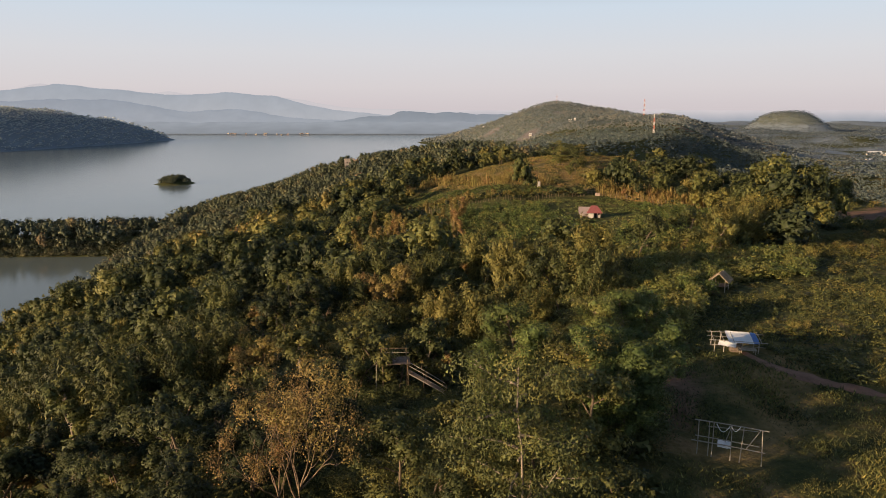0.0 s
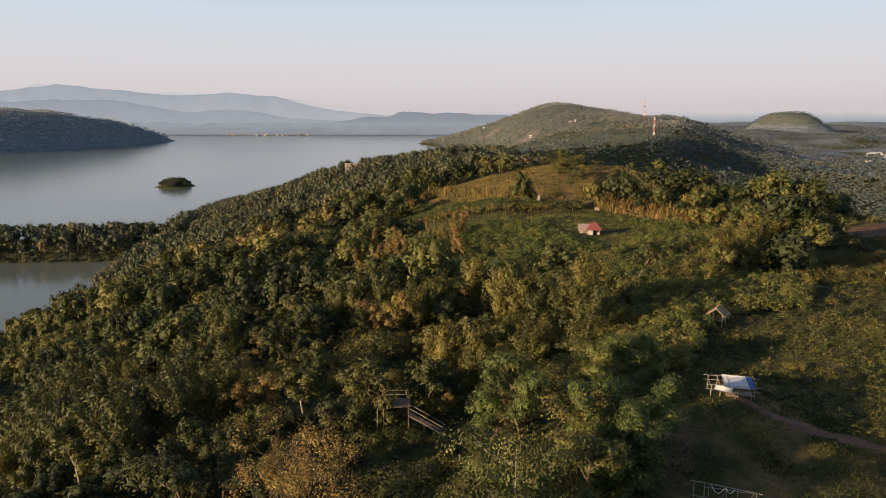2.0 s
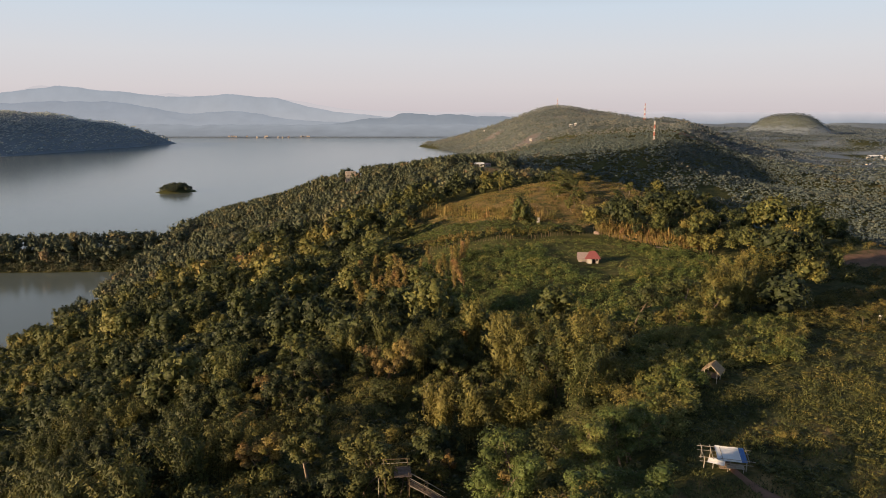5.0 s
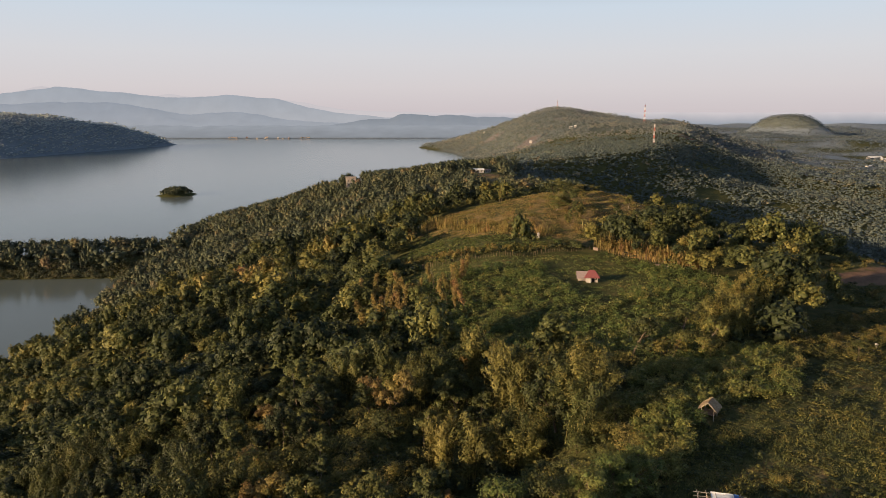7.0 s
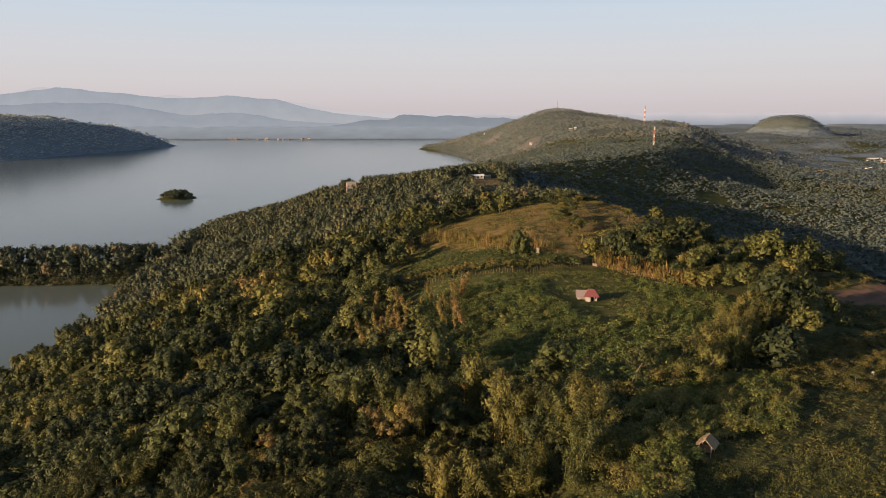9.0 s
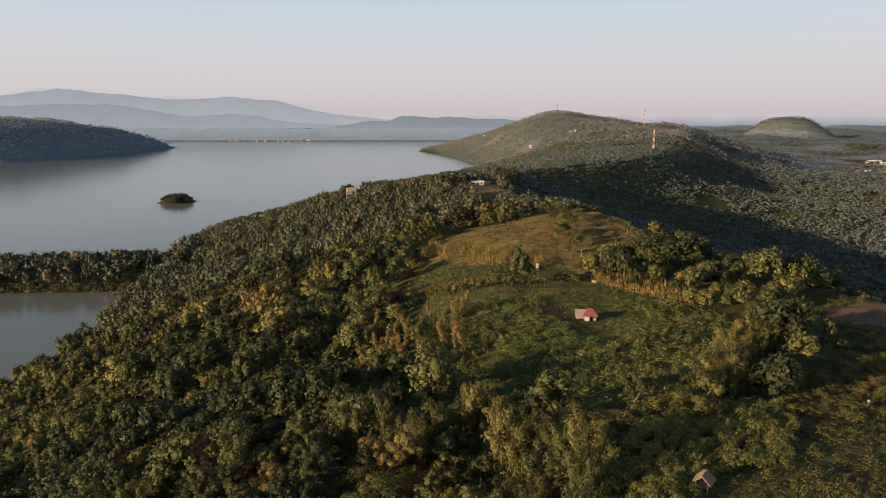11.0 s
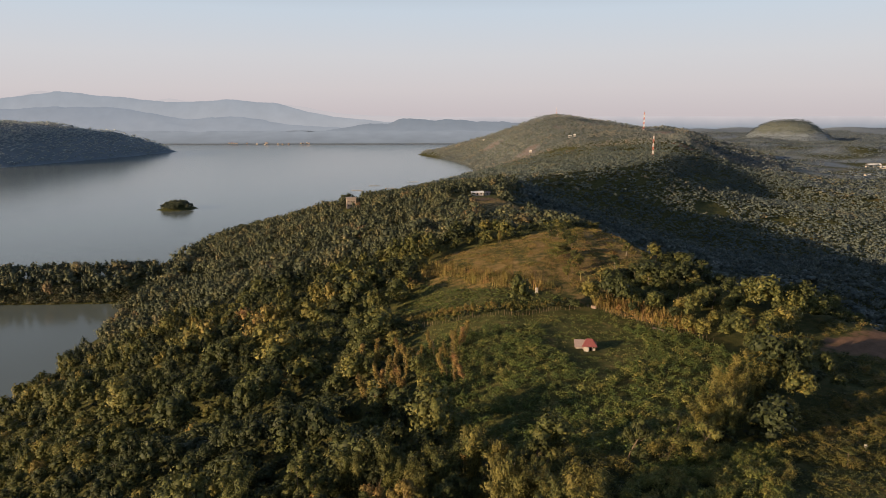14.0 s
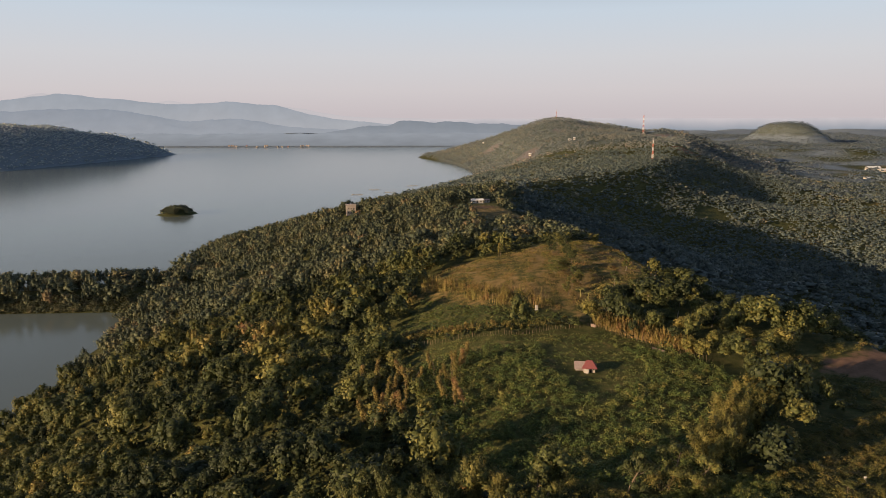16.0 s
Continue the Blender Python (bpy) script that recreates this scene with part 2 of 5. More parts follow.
# ---- mesh helpers ----
class Shell:
    """Gathers points and faces of one mesh, with a tint for each point."""

    def __init__(self):
        self.v, self.q, self.t, self.w, self.nn, self.n = [], [], [], [], [], 0

    def add(self, v, faces, tint=0.3, normals=None):
        v = np.asarray(v, np.float32).reshape(-1, 3)
        faces = np.asarray(faces, np.int64)
        (self.q if faces.shape[1] == 4 else self.t).append(faces + self.n)
        self.v.append(v)
        self.w.append(np.broadcast_to(np.asarray(tint, np.float32), (len(v),)).copy())
        if normals is not None:
            self.nn.append(np.asarray(normals, np.float32).reshape(-1, 3))
        self.n += len(v)

    def mesh(self, name, mat, smooth=False):
        me = bpy.data.meshes.new(name)
        v = np.concatenate(self.v)
        q = np.concatenate(self.q) if self.q else np.zeros((0, 4), np.int64)
        t = np.concatenate(self.t) if self.t else np.zeros((0, 3), np.int64)
        me.vertices.add(len(v))
        me.vertices.foreach_set("co", v.ravel())
        me.loops.add(q.size + t.size)
        me.loops.foreach_set("vertex_index", np.concatenate([q.ravel(), t.ravel()]).astype(np.int32))
        me.polygons.add(len(q) + len(t))
        start = np.concatenate([np.arange(len(q)) * 4, q.size + np.arange(len(t)) * 3]).astype(np.int32)
        me.polygons.foreach_set("loop_start", start)
        me.polygons.foreach_set("use_smooth", np.full(len(q) + len(t), bool(smooth)))
        me.attributes.new("tint", "FLOAT", "POINT").data.foreach_set("value", np.concatenate(self.w))
        me.update(calc_edges=True)
        me.validate()
        if self.nn and sum(len(a) for a in self.nn) == len(v):
            me.polygons.foreach_set("use_smooth", np.ones(len(q) + len(t), bool))
            me.normals_split_custom_set_from_vertices(np.concatenate(self.nn))
        me.materials.append(mat)
        return me


def part(name, shell, mat, parent=None, label="", smooth=False):
    """One mesh object out of a shell (or a ready mesh), under its thing."""
    ob = new(name, shell.mesh(name, mat, smooth) if isinstance(shell, Shell) else shell)
    ob.parent = parent
    return tagged(ob, label)


def unit(a):
    return a / np.maximum(np.linalg.norm(a, axis=-1, keepdims=True), 1e-9)


def tube(sh, pts, radii, sides=6, tint=0.3):
    """A tapered round bar along a line of points."""
    pts = np.asarray(pts, float)
    d = unit(np.gradient(pts, axis=0))
    ref = np.where(np.abs(d[:, 2:3]) > 0.9, [[1.0, 0, 0]], [[0, 0, 1.0]])
    s = unit(np.cross(d, ref))
    u = np.cross(s, d)
    a = np.arange(sides) * 2 * math.pi / sides
    ring = np.cos(a)[None, :, None] * s[:, None] + np.sin(a)[None, :, None] * u[:, None]
    v = pts[:, None] + ring * np.asarray(radii, float).reshape(-1, 1, 1)
    i, j = np.meshgrid(np.arange(len(pts) - 1), np.arange(sides), indexing="ij")
    k = (j + 1) % sides
    f = np.stack([i * sides + j, i * sides + k, (i + 1) * sides + k, (i + 1) * sides + j], -1).reshape(-1, 4)
    sh.add(v.reshape(-1, 3), f, tint)
    if sides == 4:
        sh.add(v[[0, -1]].reshape(-1, 3), [[3, 2, 1, 0], [4, 5, 6, 7]], tint)


def block(sh, x0, x1, y0, y1, z0, z1, tint=0.3):
    v = [(x, y, z) for z in (z0, z1) for x, y in ((x0, y0), (x1, y0), (x1, y1), (x0, y1))]
    sh.add(v, [[3, 2, 1, 0], [4, 5, 6, 7], [0, 1, 5, 4], [1, 2, 6, 5], [2, 3, 7, 6], [3, 0, 4, 7]], tint)


def blades(sh, rng, c, nrm, size, aspect=0.55, tint=0.3, hang=None, rough=0.45, soft=0.65, three=False):
    """Leaf blades: a four-cornered leaf at each point, facing roughly along its normal; soft rounds the shading of the whole clump."""
    n = len(c)
    out = unit(nrm)
    nrm = unit(nrm + rng.normal(0, rough, (n, 3)))
    t = rng.normal(0, 1, (n, 3)) if hang is None else np.asarray(hang) + rng.normal(0, 0.35, (n, 3))
    t = unit(t - nrm * (t * nrm).sum(1, keepdims=True))
    b = np.cross(nrm, t)
    s = (np.broadcast_to(size, (n,)) * rng.uniform(0.7, 1.3, n))[:, None]
    v = np.stack([c - t * s * 0.5, c - b * s * aspect * 0.5 + t * s * 0.05, c + t * s * 0.5 - nrm * s * 0.12, c + b * s * aspect * 0.5 + t * s * 0.05], 1)
    k = 4
    if three:
        k = 3
        v = np.stack([c - t * s * 0.5 - b * s * aspect * 0.5, c + t * s * 0.5, c - t * s * 0.5 + b * s * aspect * 0.5], 1)[:, [0, 2, 1]][:, ::-1]
    f = np.arange(k * n).reshape(n, k)
    tint = np.repeat(np.broadcast_to(np.asarray(tint, float), (n,)), k)
    sh.add(v.reshape(-1, 3), f, tint, np.repeat(unit(out * soft + nrm * (1 - soft)), k, axis=0))


def clump(rng, centre, radius, n, up=0.35, shell=0.72):
    """Points and normals over an uneven clump of leaves."""
    d = unit(rng.normal(0, 1, (n, 3)) + [0, 0, up])
    r = np.asarray(radius, float) * rng.uniform(shell, 1.06, (n, 1))
    return np.asarray(centre) + d * r, unit(d + [0, 0, 0.35])
# ---- the lie of the land (lake level is z = 0) ----


GOLDEN = (1 + 5 ** 0.5) / 2
ICO_V = unit(np.array([(s * a, t * b, 0) for a, b in ((1, GOLDEN),) for s in (-1, 1) for t in (-1, 1)] + [(0, s * 1, t * GOLDEN) for s in (-1, 1) for t in (-1, 1)] + [(s * GOLDEN, 0, t * 1) for s in (-1, 1) for t in (-1, 1)]))
ICO_F = np.array([(i, j, k) if np.dot(np.cross(ICO_V[j] - ICO_V[i], ICO_V[k] - ICO_V[i]), ICO_V[i]) > 0 else (i, k, j) for i in range(12) for j in range(i + 1, 12) for k in range(j + 1, 12)
                  if max(np.linalg.norm(ICO_V[a] - ICO_V[b]) for a, b in ((i, j), (j, k), (i, k))) < 1.2])
OCT_V = np.array([(1, 0, 0), (-1, 0, 0), (0, 1, 0), (0, -1, 0), (0, 0, 1), (0, 0, -1)], float)
OCT_F = np.array([(0, 2, 4), (2, 1, 4), (1, 3, 4), (3, 0, 4), (2, 0, 5), (1, 2, 5), (3, 1, 5), (0, 3, 5)])


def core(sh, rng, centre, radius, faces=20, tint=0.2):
    """The dense, uneven inside of a clump of leaves, tinted darker in place of the shade there."""
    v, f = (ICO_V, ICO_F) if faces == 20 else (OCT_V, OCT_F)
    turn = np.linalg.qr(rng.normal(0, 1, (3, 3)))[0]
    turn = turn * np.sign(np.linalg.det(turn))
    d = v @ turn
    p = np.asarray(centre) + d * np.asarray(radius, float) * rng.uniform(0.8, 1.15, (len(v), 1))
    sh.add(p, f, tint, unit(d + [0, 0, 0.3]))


def profile(knots, soft=25.0):
    """A smooth curve along y through a few (y, value) knots."""
    ys = np.arange(-2000.0, 6000.0, 10.0)
    k = np.array(knots, float)
    v = np.interp(ys, k[:, 0], k[:, 1])
    g = np.exp(-0.5 * (np.arange(-12, 13) * 10.0 / soft) ** 2)
    v = np.convolve(np.pad(v, 12, mode="edge"), g / g.sum(), mode="valid")
    return lambda y: np.interp(y, ys, v)


CREST_Z = profile([(-400, 70), (-60, 76), (20, 77.2), (45, 77.9), (55, 78.7), (66, 78.6), (82, 78.0), (100, 77.7), (135, 73.5), (160, 73.8), (182, 74.2), (205, 75.4), (240, 80.8), (280, 80.5), (330, 76), (395, 69), (440, 67), (520, 68), (620, 61), (800, 53), (1000, 55), (1150, 58), (1300, 52), (1600, 46), (2300, 40), (2700, 10)], 14)
SHOULDER_L = profile([(-400, 0), (0, 8), (50, 14), (90, 22), (130, 26), (165, 18), (200, 12), (240, 44), (290, 42), (340, 40), (395, 45), (520, 20), (620, 25), (800, 90), (1000, 240), (1150, 330), (1400, 300), (2700, 300)], 14)
SHOULDER_R = profile([(-400, 60), (0, 75), (60, 95), (110, 112), (145, 126), (172, 122), (192, 104), (208, 86), (240, 72), (290, 72), (340, 66), (395, 62), (440, 58), (520, 44), (620, 48), (800, 95), (1000, 290), (1150, 370), (1500, 520), (2000, 700), (2700, 600)], 14)
SHORE = profile([(-900, -170), (0, -182), (150, -190), (300, -193), (440, -206), (600, -236), (680, -240), (800, -205), (1000, -140), (1300, -10), (1500, 70), (1700, 70), (1950, 25), (2250, -85), (2400, -60), (2600, 120), (3000, 200)], 20)
HEADLAND = [(-5000, 1000), (-2500, 1250), (-1500, 1500), (-1110, 1700), (-1040, 2000), (-990, 2250), (-968, 2440), (-985, 2470), (-1060, 2410), (-1150, 2350), (-1300, 2350), (-1600, 2400), (-5000, 2500)]


def ease(t):
    t = np.clip(t, 0, 1)
    return t * t * (3 - 2 * t)


def bump(x, y, cx, cy, sx, sy, turn=0.0):
    c, s = math.cos(radians(turn)), math.sin(radians(turn))
    u, v = (x - cx) * c + (y - cy) * s, (y - cy) * c - (x - cx) * s
    return np.exp(-0.5 * ((u / sx) ** 2 + (v / sy) ** 2))


def shore_distance(x, y, line):
    """Distance to an outline of the land, positive inside it."""
    best = np.full(np.shape(x), 1e9)
    inside = np.zeros(np.shape(x), bool)
    n = len(line)
    for i in range(n):
        (ax, ay), (bx, by) = line[i], line[(i + 1) % n]
        t = np.clip(((x - ax) * (bx - ax) + (y - ay) * (by - ay)) / ((bx - ax) ** 2 + (by - ay) ** 2), 0, 1)
        best = np.minimum(best, np.hypot(x - ax - t * (bx - ax), y - ay - t * (by - ay)))
        cross = (ay > y) != (by > y)
        inside ^= cross & (x < (bx - ax) * (y - ay) / (by - ay + 1e-9) + ax)
    return np.where(inside, best, -best)


def waves(x, y, size, seed):
    """Cheap smooth unevenness, about -1 to 1."""
    r = np.random.RandomState(seed)
    out = 0
    for i in range(7):
        a, ph, k = r.uniform(0, math.pi), r.uniform(0, 6.28), r.uniform(0.6, 1.7) * 6.28 / size
        out = out + np.sin(k * (x * math.cos(a) + y * math.sin(a)) + ph)
    return out / 3.2


def land(x, y):
    """Height of the ground over the lake."""
    x, y = np.asarray(x, float), np.asarray(y, float)
    zc, xl, xr, xs = CREST_Z(y), SHOULDER_L(y), SHOULDER_R(y), SHORE(y)
    # the slope to the lake, the top, and the slope to the valley
    u = (xl - x) / (xl - xs)
    left = np.where(u < 1, zc * (1 - np.clip(u, 0, 1) ** 1.28), -8 * ease((u - 1) * 2.2))
    left = left + 2.0 * ease(u * 4) * ease((1 - u) * 3) * waves(x, y, 90, 3)
    v = np.maximum(x - xr, 0)
    low = -1 - 22 * ease((x - 300) / 1000) - 24 * ease((x - 130) / 150) * ease((950 - x) / 400) * ease((y - 220) / 150) * ease((1500 - y) / 500)
    right = low + (zc - low) * np.exp(-v / (135 - 45 * ease((y - 260) / 80) * ease((950 - y) / 200))) + 5 * ease(v / 250) * waves(x, y, 330, 5)
    z = np.where(x < xl, left, np.where(x > xr, right, zc))
    # a hollow under the bamboo, the knolls and the wooded hill beyond
    z = z - 6 * bump(x, y, 5, 80, 9, 16) - 3.0 * bump(x, y, 20, 118, 22, 14) + 6 * bump(x, y, -82, 600, 30, 30)
    hill = 60 * bump(x, y, 350, 2050, 190, 260) + 4 * bump(x, y, 600, 2080, 170, 200) + 24 * bump(x, y, 445, 1590, 120, 170, 30) + 44 * bump(x, y, 775, 2150, 105, 160) + 13 * bump(x, y, 530, 2090, 60, 60) - 11 * bump(x, y, 600, 1985, 45, 60)
    hill = hill + 10 * bump(x, y, 200, 1750, 140, 200) + 17 * bump(x, y, 335, 2045, 70, 80)
    z = z + hill * ease((x - xs) / 160)
    # the table hill, low hills of the valley
    d = np.hypot((x - 1585) / 1.1, y - 3180)
    z = z + 76 * np.exp(-(d / 150) ** 3.8) + 40 * np.exp(-(d / 340) ** 2) + 30 * bump(x, y, 1560, 2620, 230, 160) + 26 * bump(x, y, 1150, 2900, 200, 250)
    # a wooded spit into the lake
    spit = 6.5 - 0.012 * np.maximum(-x - 240, 0) - 0.0055 * (y - 496 - 0.10 * (x + 240)) ** 2
    z = np.where(x < xl, np.maximum(z, np.where(spit > -6, spit, -8)), z)
    # the islet
    z = np.where(x < xl, np.maximum(z, 9.5 * bump(x, y, -373, 945, 13, 12) - 1.6), z)
    # the headland across the lake and the flat far shore
    h = shore_distance(x, y, HEADLAND)
    z = np.where(h > -60, np.maximum(z, 113 * (1 - np.exp(-np.maximum(h, 0) / 98)) + np.minimum(h, 0) * 0.1 + 6 * ease(h / 150) * waves(x, y, 260, 9)), z)
    far = ease((y - 2960 - 40 * waves(x, y, 700, 2)) / 60) * np.where(x < 300, 1, ease((y - 2700) / 700))
    z = z * (1 - far) + far * np.maximum(z, 3 + 22 * ease((y - 3100) / 1600) * (1 + 0.5 * waves(x, y, 600, 4)))
    back = ease((-y - 250) / 500)
    z = z * (1 - back) + back * 45
    return z + 0.25 * waves(x, y, 17, 6) * ease((z - 1) / 4)


def axis(lo, hi, fine, grow):
    """Grid lines, close together near the camera and wider far off."""
    out, p, s = [0.0], 0.0, fine
    while p < hi:
        p += s
        s = min(s * grow, 27.0)
        out.append(min(p, hi))
    p, s = 0.0, fine
    while p > lo:
        p -= s
        s = min(s * grow, 27.0)
        out.insert(0, max(p, lo))
    return np.array(out)


def sheet(name, xs, ys, zf, mat):
    x, y = np.meshgrid(xs, ys)
    z = zf(x, y)
    sh = Shell()
    i, j = np.meshgrid(np.arange(len(ys) - 1), np.arange(len(xs) - 1), indexing="ij")
    w = len(xs)
    sh.add(np.stack([x, y, z], -1), np.stack([i * w + j, i * w + j + 1, (i + 1) * w + j + 1, (i + 1) * w + j], -1).reshape(-1, 4))
    return new(name, sh.mesh(name, mat, True)), x.ravel(), y.ravel()


def inside(x, y, line, soft=2.0):
    """1 inside an outline, 0 outside, with a soft rim."""
    return ease(0.5 + shore_distance(x, y, line) / (2 * soft))


# outlines of the open places, in plan
PLOT = [(9, 20), (11, 36), (13, 44), (17, 51), (20, 60), (21, 70), (24, 84), (30, 95), (43, 101), (55, 104), (74, 128), (120, 150), (150, 120), (120, 0), (40, -40), (15, -20)]  # the open ground with the shelters
YARD = [(-14, 180), (-8, 168), (-6, 150), (-2, 130), (5, 111), (28, 99), (42, 103), (56, 122), (72, 146), (66, 162), (58, 175), (44, 191), (30, 187), (18, 184), (-4, 187)]  # low crops round the red-roofed hut
MEADOW = [(-20, 200), (-12, 190), (7, 187), (28, 189), (42, 194), (54, 205), (50, 222), (66, 226), (84, 250), (92, 300), (78, 322), (58, 312), (38, 288), (21, 285), (4, 290), (-8, 272), (-8, 240)]
CROPS = [(-20, 200), (-12, 190), (7, 187), (28, 189), (38, 196), (34, 204), (17, 207), (3, 222), (-8, 238)]  # green rows at the foot of the meadow
TERRACE = [(79, 147), (84, 136), (104, 124), (160, 124), (160, 196), (118, 186), (94, 174), (84, 160)]
FIELD = [(90, 156), (104, 150), (150, 152), (150, 178), (118, 174), (98, 167)]  # its bare brown field
CLEARING = [(-8, 515), (10, 478), (30, 440), (60, 430), (66, 445), (50, 500), (28, 535), (5, 535)]
GLADE = [(30, 352), (40, 344), (58, 346), (62, 356), (50, 366), (34, 364)]  # a small pasture beyond the meadow
OPEN = [PLOT, YARD, MEADOW, TERRACE, CLEARING, GLADE]
CLEARED = [(182, 1555, 26, 34), (205, 1600, 22, 26), (138, 1900, 26, 40), (409, 1915, 44, 26), (440, 1940, 30, 24), (300, 1800, 14, 40), (505, 1440, 30, 26), (640, 2010, 40, 40)]  # bare reddish clearings on the hill: x, y and size


def cleared(x, y):
    return np.maximum.reduce([bump(x, y, *c) for c in CLEARED])



xs, ys = axis(-4950, 4950, 2.4, 1.030), axis(-1600, 5060, 2.4, 1.024)
ground, gx, gy = sheet("ground", xs, ys, land, GROUND)
tagged(ground, "green and dry grass hills falling to a lake", "ground", kind="structure")
far_fields = ease((waves(gx, gy, 260, 21) - 0.35) * 3) * ease((gx - 300) / 200) * (1 - ease((land(gx, gy) - 8) / 30)) + 0.6 * ease((gy - 2950) / 200)
dry = np.maximum.reduce([inside(gx, gy, MEADOW, 3) * (1 - inside(gx, gy, CROPS, 2)) * (0.56 + 0.24 * waves(gx, gy, 11, 13) + 0.10 * waves(gx, gy, 34, 17)), inside(gx, gy, CLEARING, 8) * 0.6, inside(gx, gy, GLADE, 3) * 0.45, inside(gx, gy, YARD, 3) * (0.18 + 0.16 * waves(gx, gy, 14, 18)), far_fields * 0.45,
                         inside(gx, gy, PLOT, 3) * (0.24 + 0.20 * ease((66 - gy) / 10) + 0.25 * waves(gx, gy, 18, 12))])
bare = np.maximum.reduce([0.8 * inside(gx, gy, FIELD, 3), 0.7 * bump(gx, gy, 30, 505, 12, 8), 0.8 * bump(gx, gy, 388, 840, 22, 8, -20), 0.7 * bump(gx, gy, 405, 712, 20, 7, -10), 0.75 * bump(gx, gy, 16.5, 47, 2.5, 7, -20),
                          0.8 * bump(gx, gy, 1720, 2560, 110, 26, 10), *(0.9 * bump(gx, gy, *c) for c in CLEARED)])
# where haze is painted on the ground: growing with distance, less on heights
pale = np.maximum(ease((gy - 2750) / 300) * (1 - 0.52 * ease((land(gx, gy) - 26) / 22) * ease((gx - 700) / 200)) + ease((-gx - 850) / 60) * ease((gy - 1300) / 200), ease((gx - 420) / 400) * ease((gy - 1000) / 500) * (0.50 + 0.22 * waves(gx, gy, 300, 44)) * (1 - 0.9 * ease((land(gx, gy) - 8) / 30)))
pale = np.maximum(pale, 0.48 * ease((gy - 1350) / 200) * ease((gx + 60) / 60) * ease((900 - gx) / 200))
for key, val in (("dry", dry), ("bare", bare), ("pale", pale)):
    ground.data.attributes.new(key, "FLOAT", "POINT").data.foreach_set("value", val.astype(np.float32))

# the lake, under the edge of the land all round
rows_y = np.arange(-900.0, 3061.0, 30.0)
lake = Shell()
edge = np.stack([SHORE(rows_y) + 30, rows_y, 0 * rows_y], -1)
cols = np.linspace(0, 1, 24)[:, None, None] ** 1.6
v = edge[None] * (1 - cols) + np.stack([0 * rows_y - 4950, rows_y, 0 * rows_y], -1)[None] * cols
i, j = np.meshgrid(np.arange(23), np.arange(len(rows_y) - 1), indexing="ij")
w = len(rows_y)
lake.add(v.reshape(-1, 3), np.stack([i * w + j, i * w + j + 1, (i + 1) * w + j + 1, (i + 1) * w + j], -1).reshape(-1, 4))
tagged(part("water", lake, WATER, smooth=True), "calm grey-blue lake water mirroring the pale sky", "lake", kind="structure")


# far ranges across the lake
def range_of_hills(name, y0, crest, foot, depth, mat, label, seed):
    k = np.array(crest, float)
    xs = np.linspace(k[0, 0], k[-1, 0], 260)
    zc = np.interp(xs, k[:, 0], k[:, 1])
    g = np.exp(-0.5 * (np.arange(-6, 7) / 2.2) ** 2)
    zc = np.convolve(np.pad(zc, 6, mode="edge"), g / g.sum(), mode="valid") + 2.2 * waves(xs, 0 * xs, 150, seed) + 1.2 * waves(xs, 0 * xs, 40, seed + 1)
    prof = np.linspace(0, 1, 14)
    sh = Shell()
    v = np.stack([np.broadcast_to(xs, (14, 260)), y0 - depth * (1 - prof[:, None]) + 0 * xs, foot + (zc - foot) * (prof[:, None] ** 1.35) * (1 + 0.10 * np.sin(prof[:, None] * math.pi) * waves(xs[None] + 60 * prof[:, None], 900 * prof[:, None], 420, seed + 2))], -1)
    v = np.concatenate([v, v[-1:] * [1, 1, 0] + [0, 60, foot]])
    i, j = np.meshgrid(np.arange(14), np.arange(259), indexing="ij")
    sh.add(v.reshape(-1, 3), np.stack([i * 260 + j, i * 260 + j + 1, (i + 1) * 260 + j + 1, (i + 1) * 260 + j], -1).reshape(-1, 4))
    return tagged(part(name, sh, mat, smooth=True), label, "hills", kind="structure")


# the ranges glow in painted haze tones, the farthest the palest
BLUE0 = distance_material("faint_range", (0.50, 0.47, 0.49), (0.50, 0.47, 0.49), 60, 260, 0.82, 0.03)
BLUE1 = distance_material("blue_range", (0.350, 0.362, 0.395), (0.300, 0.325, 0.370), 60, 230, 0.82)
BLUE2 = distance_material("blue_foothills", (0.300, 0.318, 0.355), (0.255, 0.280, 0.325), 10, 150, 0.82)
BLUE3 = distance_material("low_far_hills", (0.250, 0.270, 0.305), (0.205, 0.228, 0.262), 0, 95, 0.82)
# a glowing haze gradient that runs up into the sky's colour
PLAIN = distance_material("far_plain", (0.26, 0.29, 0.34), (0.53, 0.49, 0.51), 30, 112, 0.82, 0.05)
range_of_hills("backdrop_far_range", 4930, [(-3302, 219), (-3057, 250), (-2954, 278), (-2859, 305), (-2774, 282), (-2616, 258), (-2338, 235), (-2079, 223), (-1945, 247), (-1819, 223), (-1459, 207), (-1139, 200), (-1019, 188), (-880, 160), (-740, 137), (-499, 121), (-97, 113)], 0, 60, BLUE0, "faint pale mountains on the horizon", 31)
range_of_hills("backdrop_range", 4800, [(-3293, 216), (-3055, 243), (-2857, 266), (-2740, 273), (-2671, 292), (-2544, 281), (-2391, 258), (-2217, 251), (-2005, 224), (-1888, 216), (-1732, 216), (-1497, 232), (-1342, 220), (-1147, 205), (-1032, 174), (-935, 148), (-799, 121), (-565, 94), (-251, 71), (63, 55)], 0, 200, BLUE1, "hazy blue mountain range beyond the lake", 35)
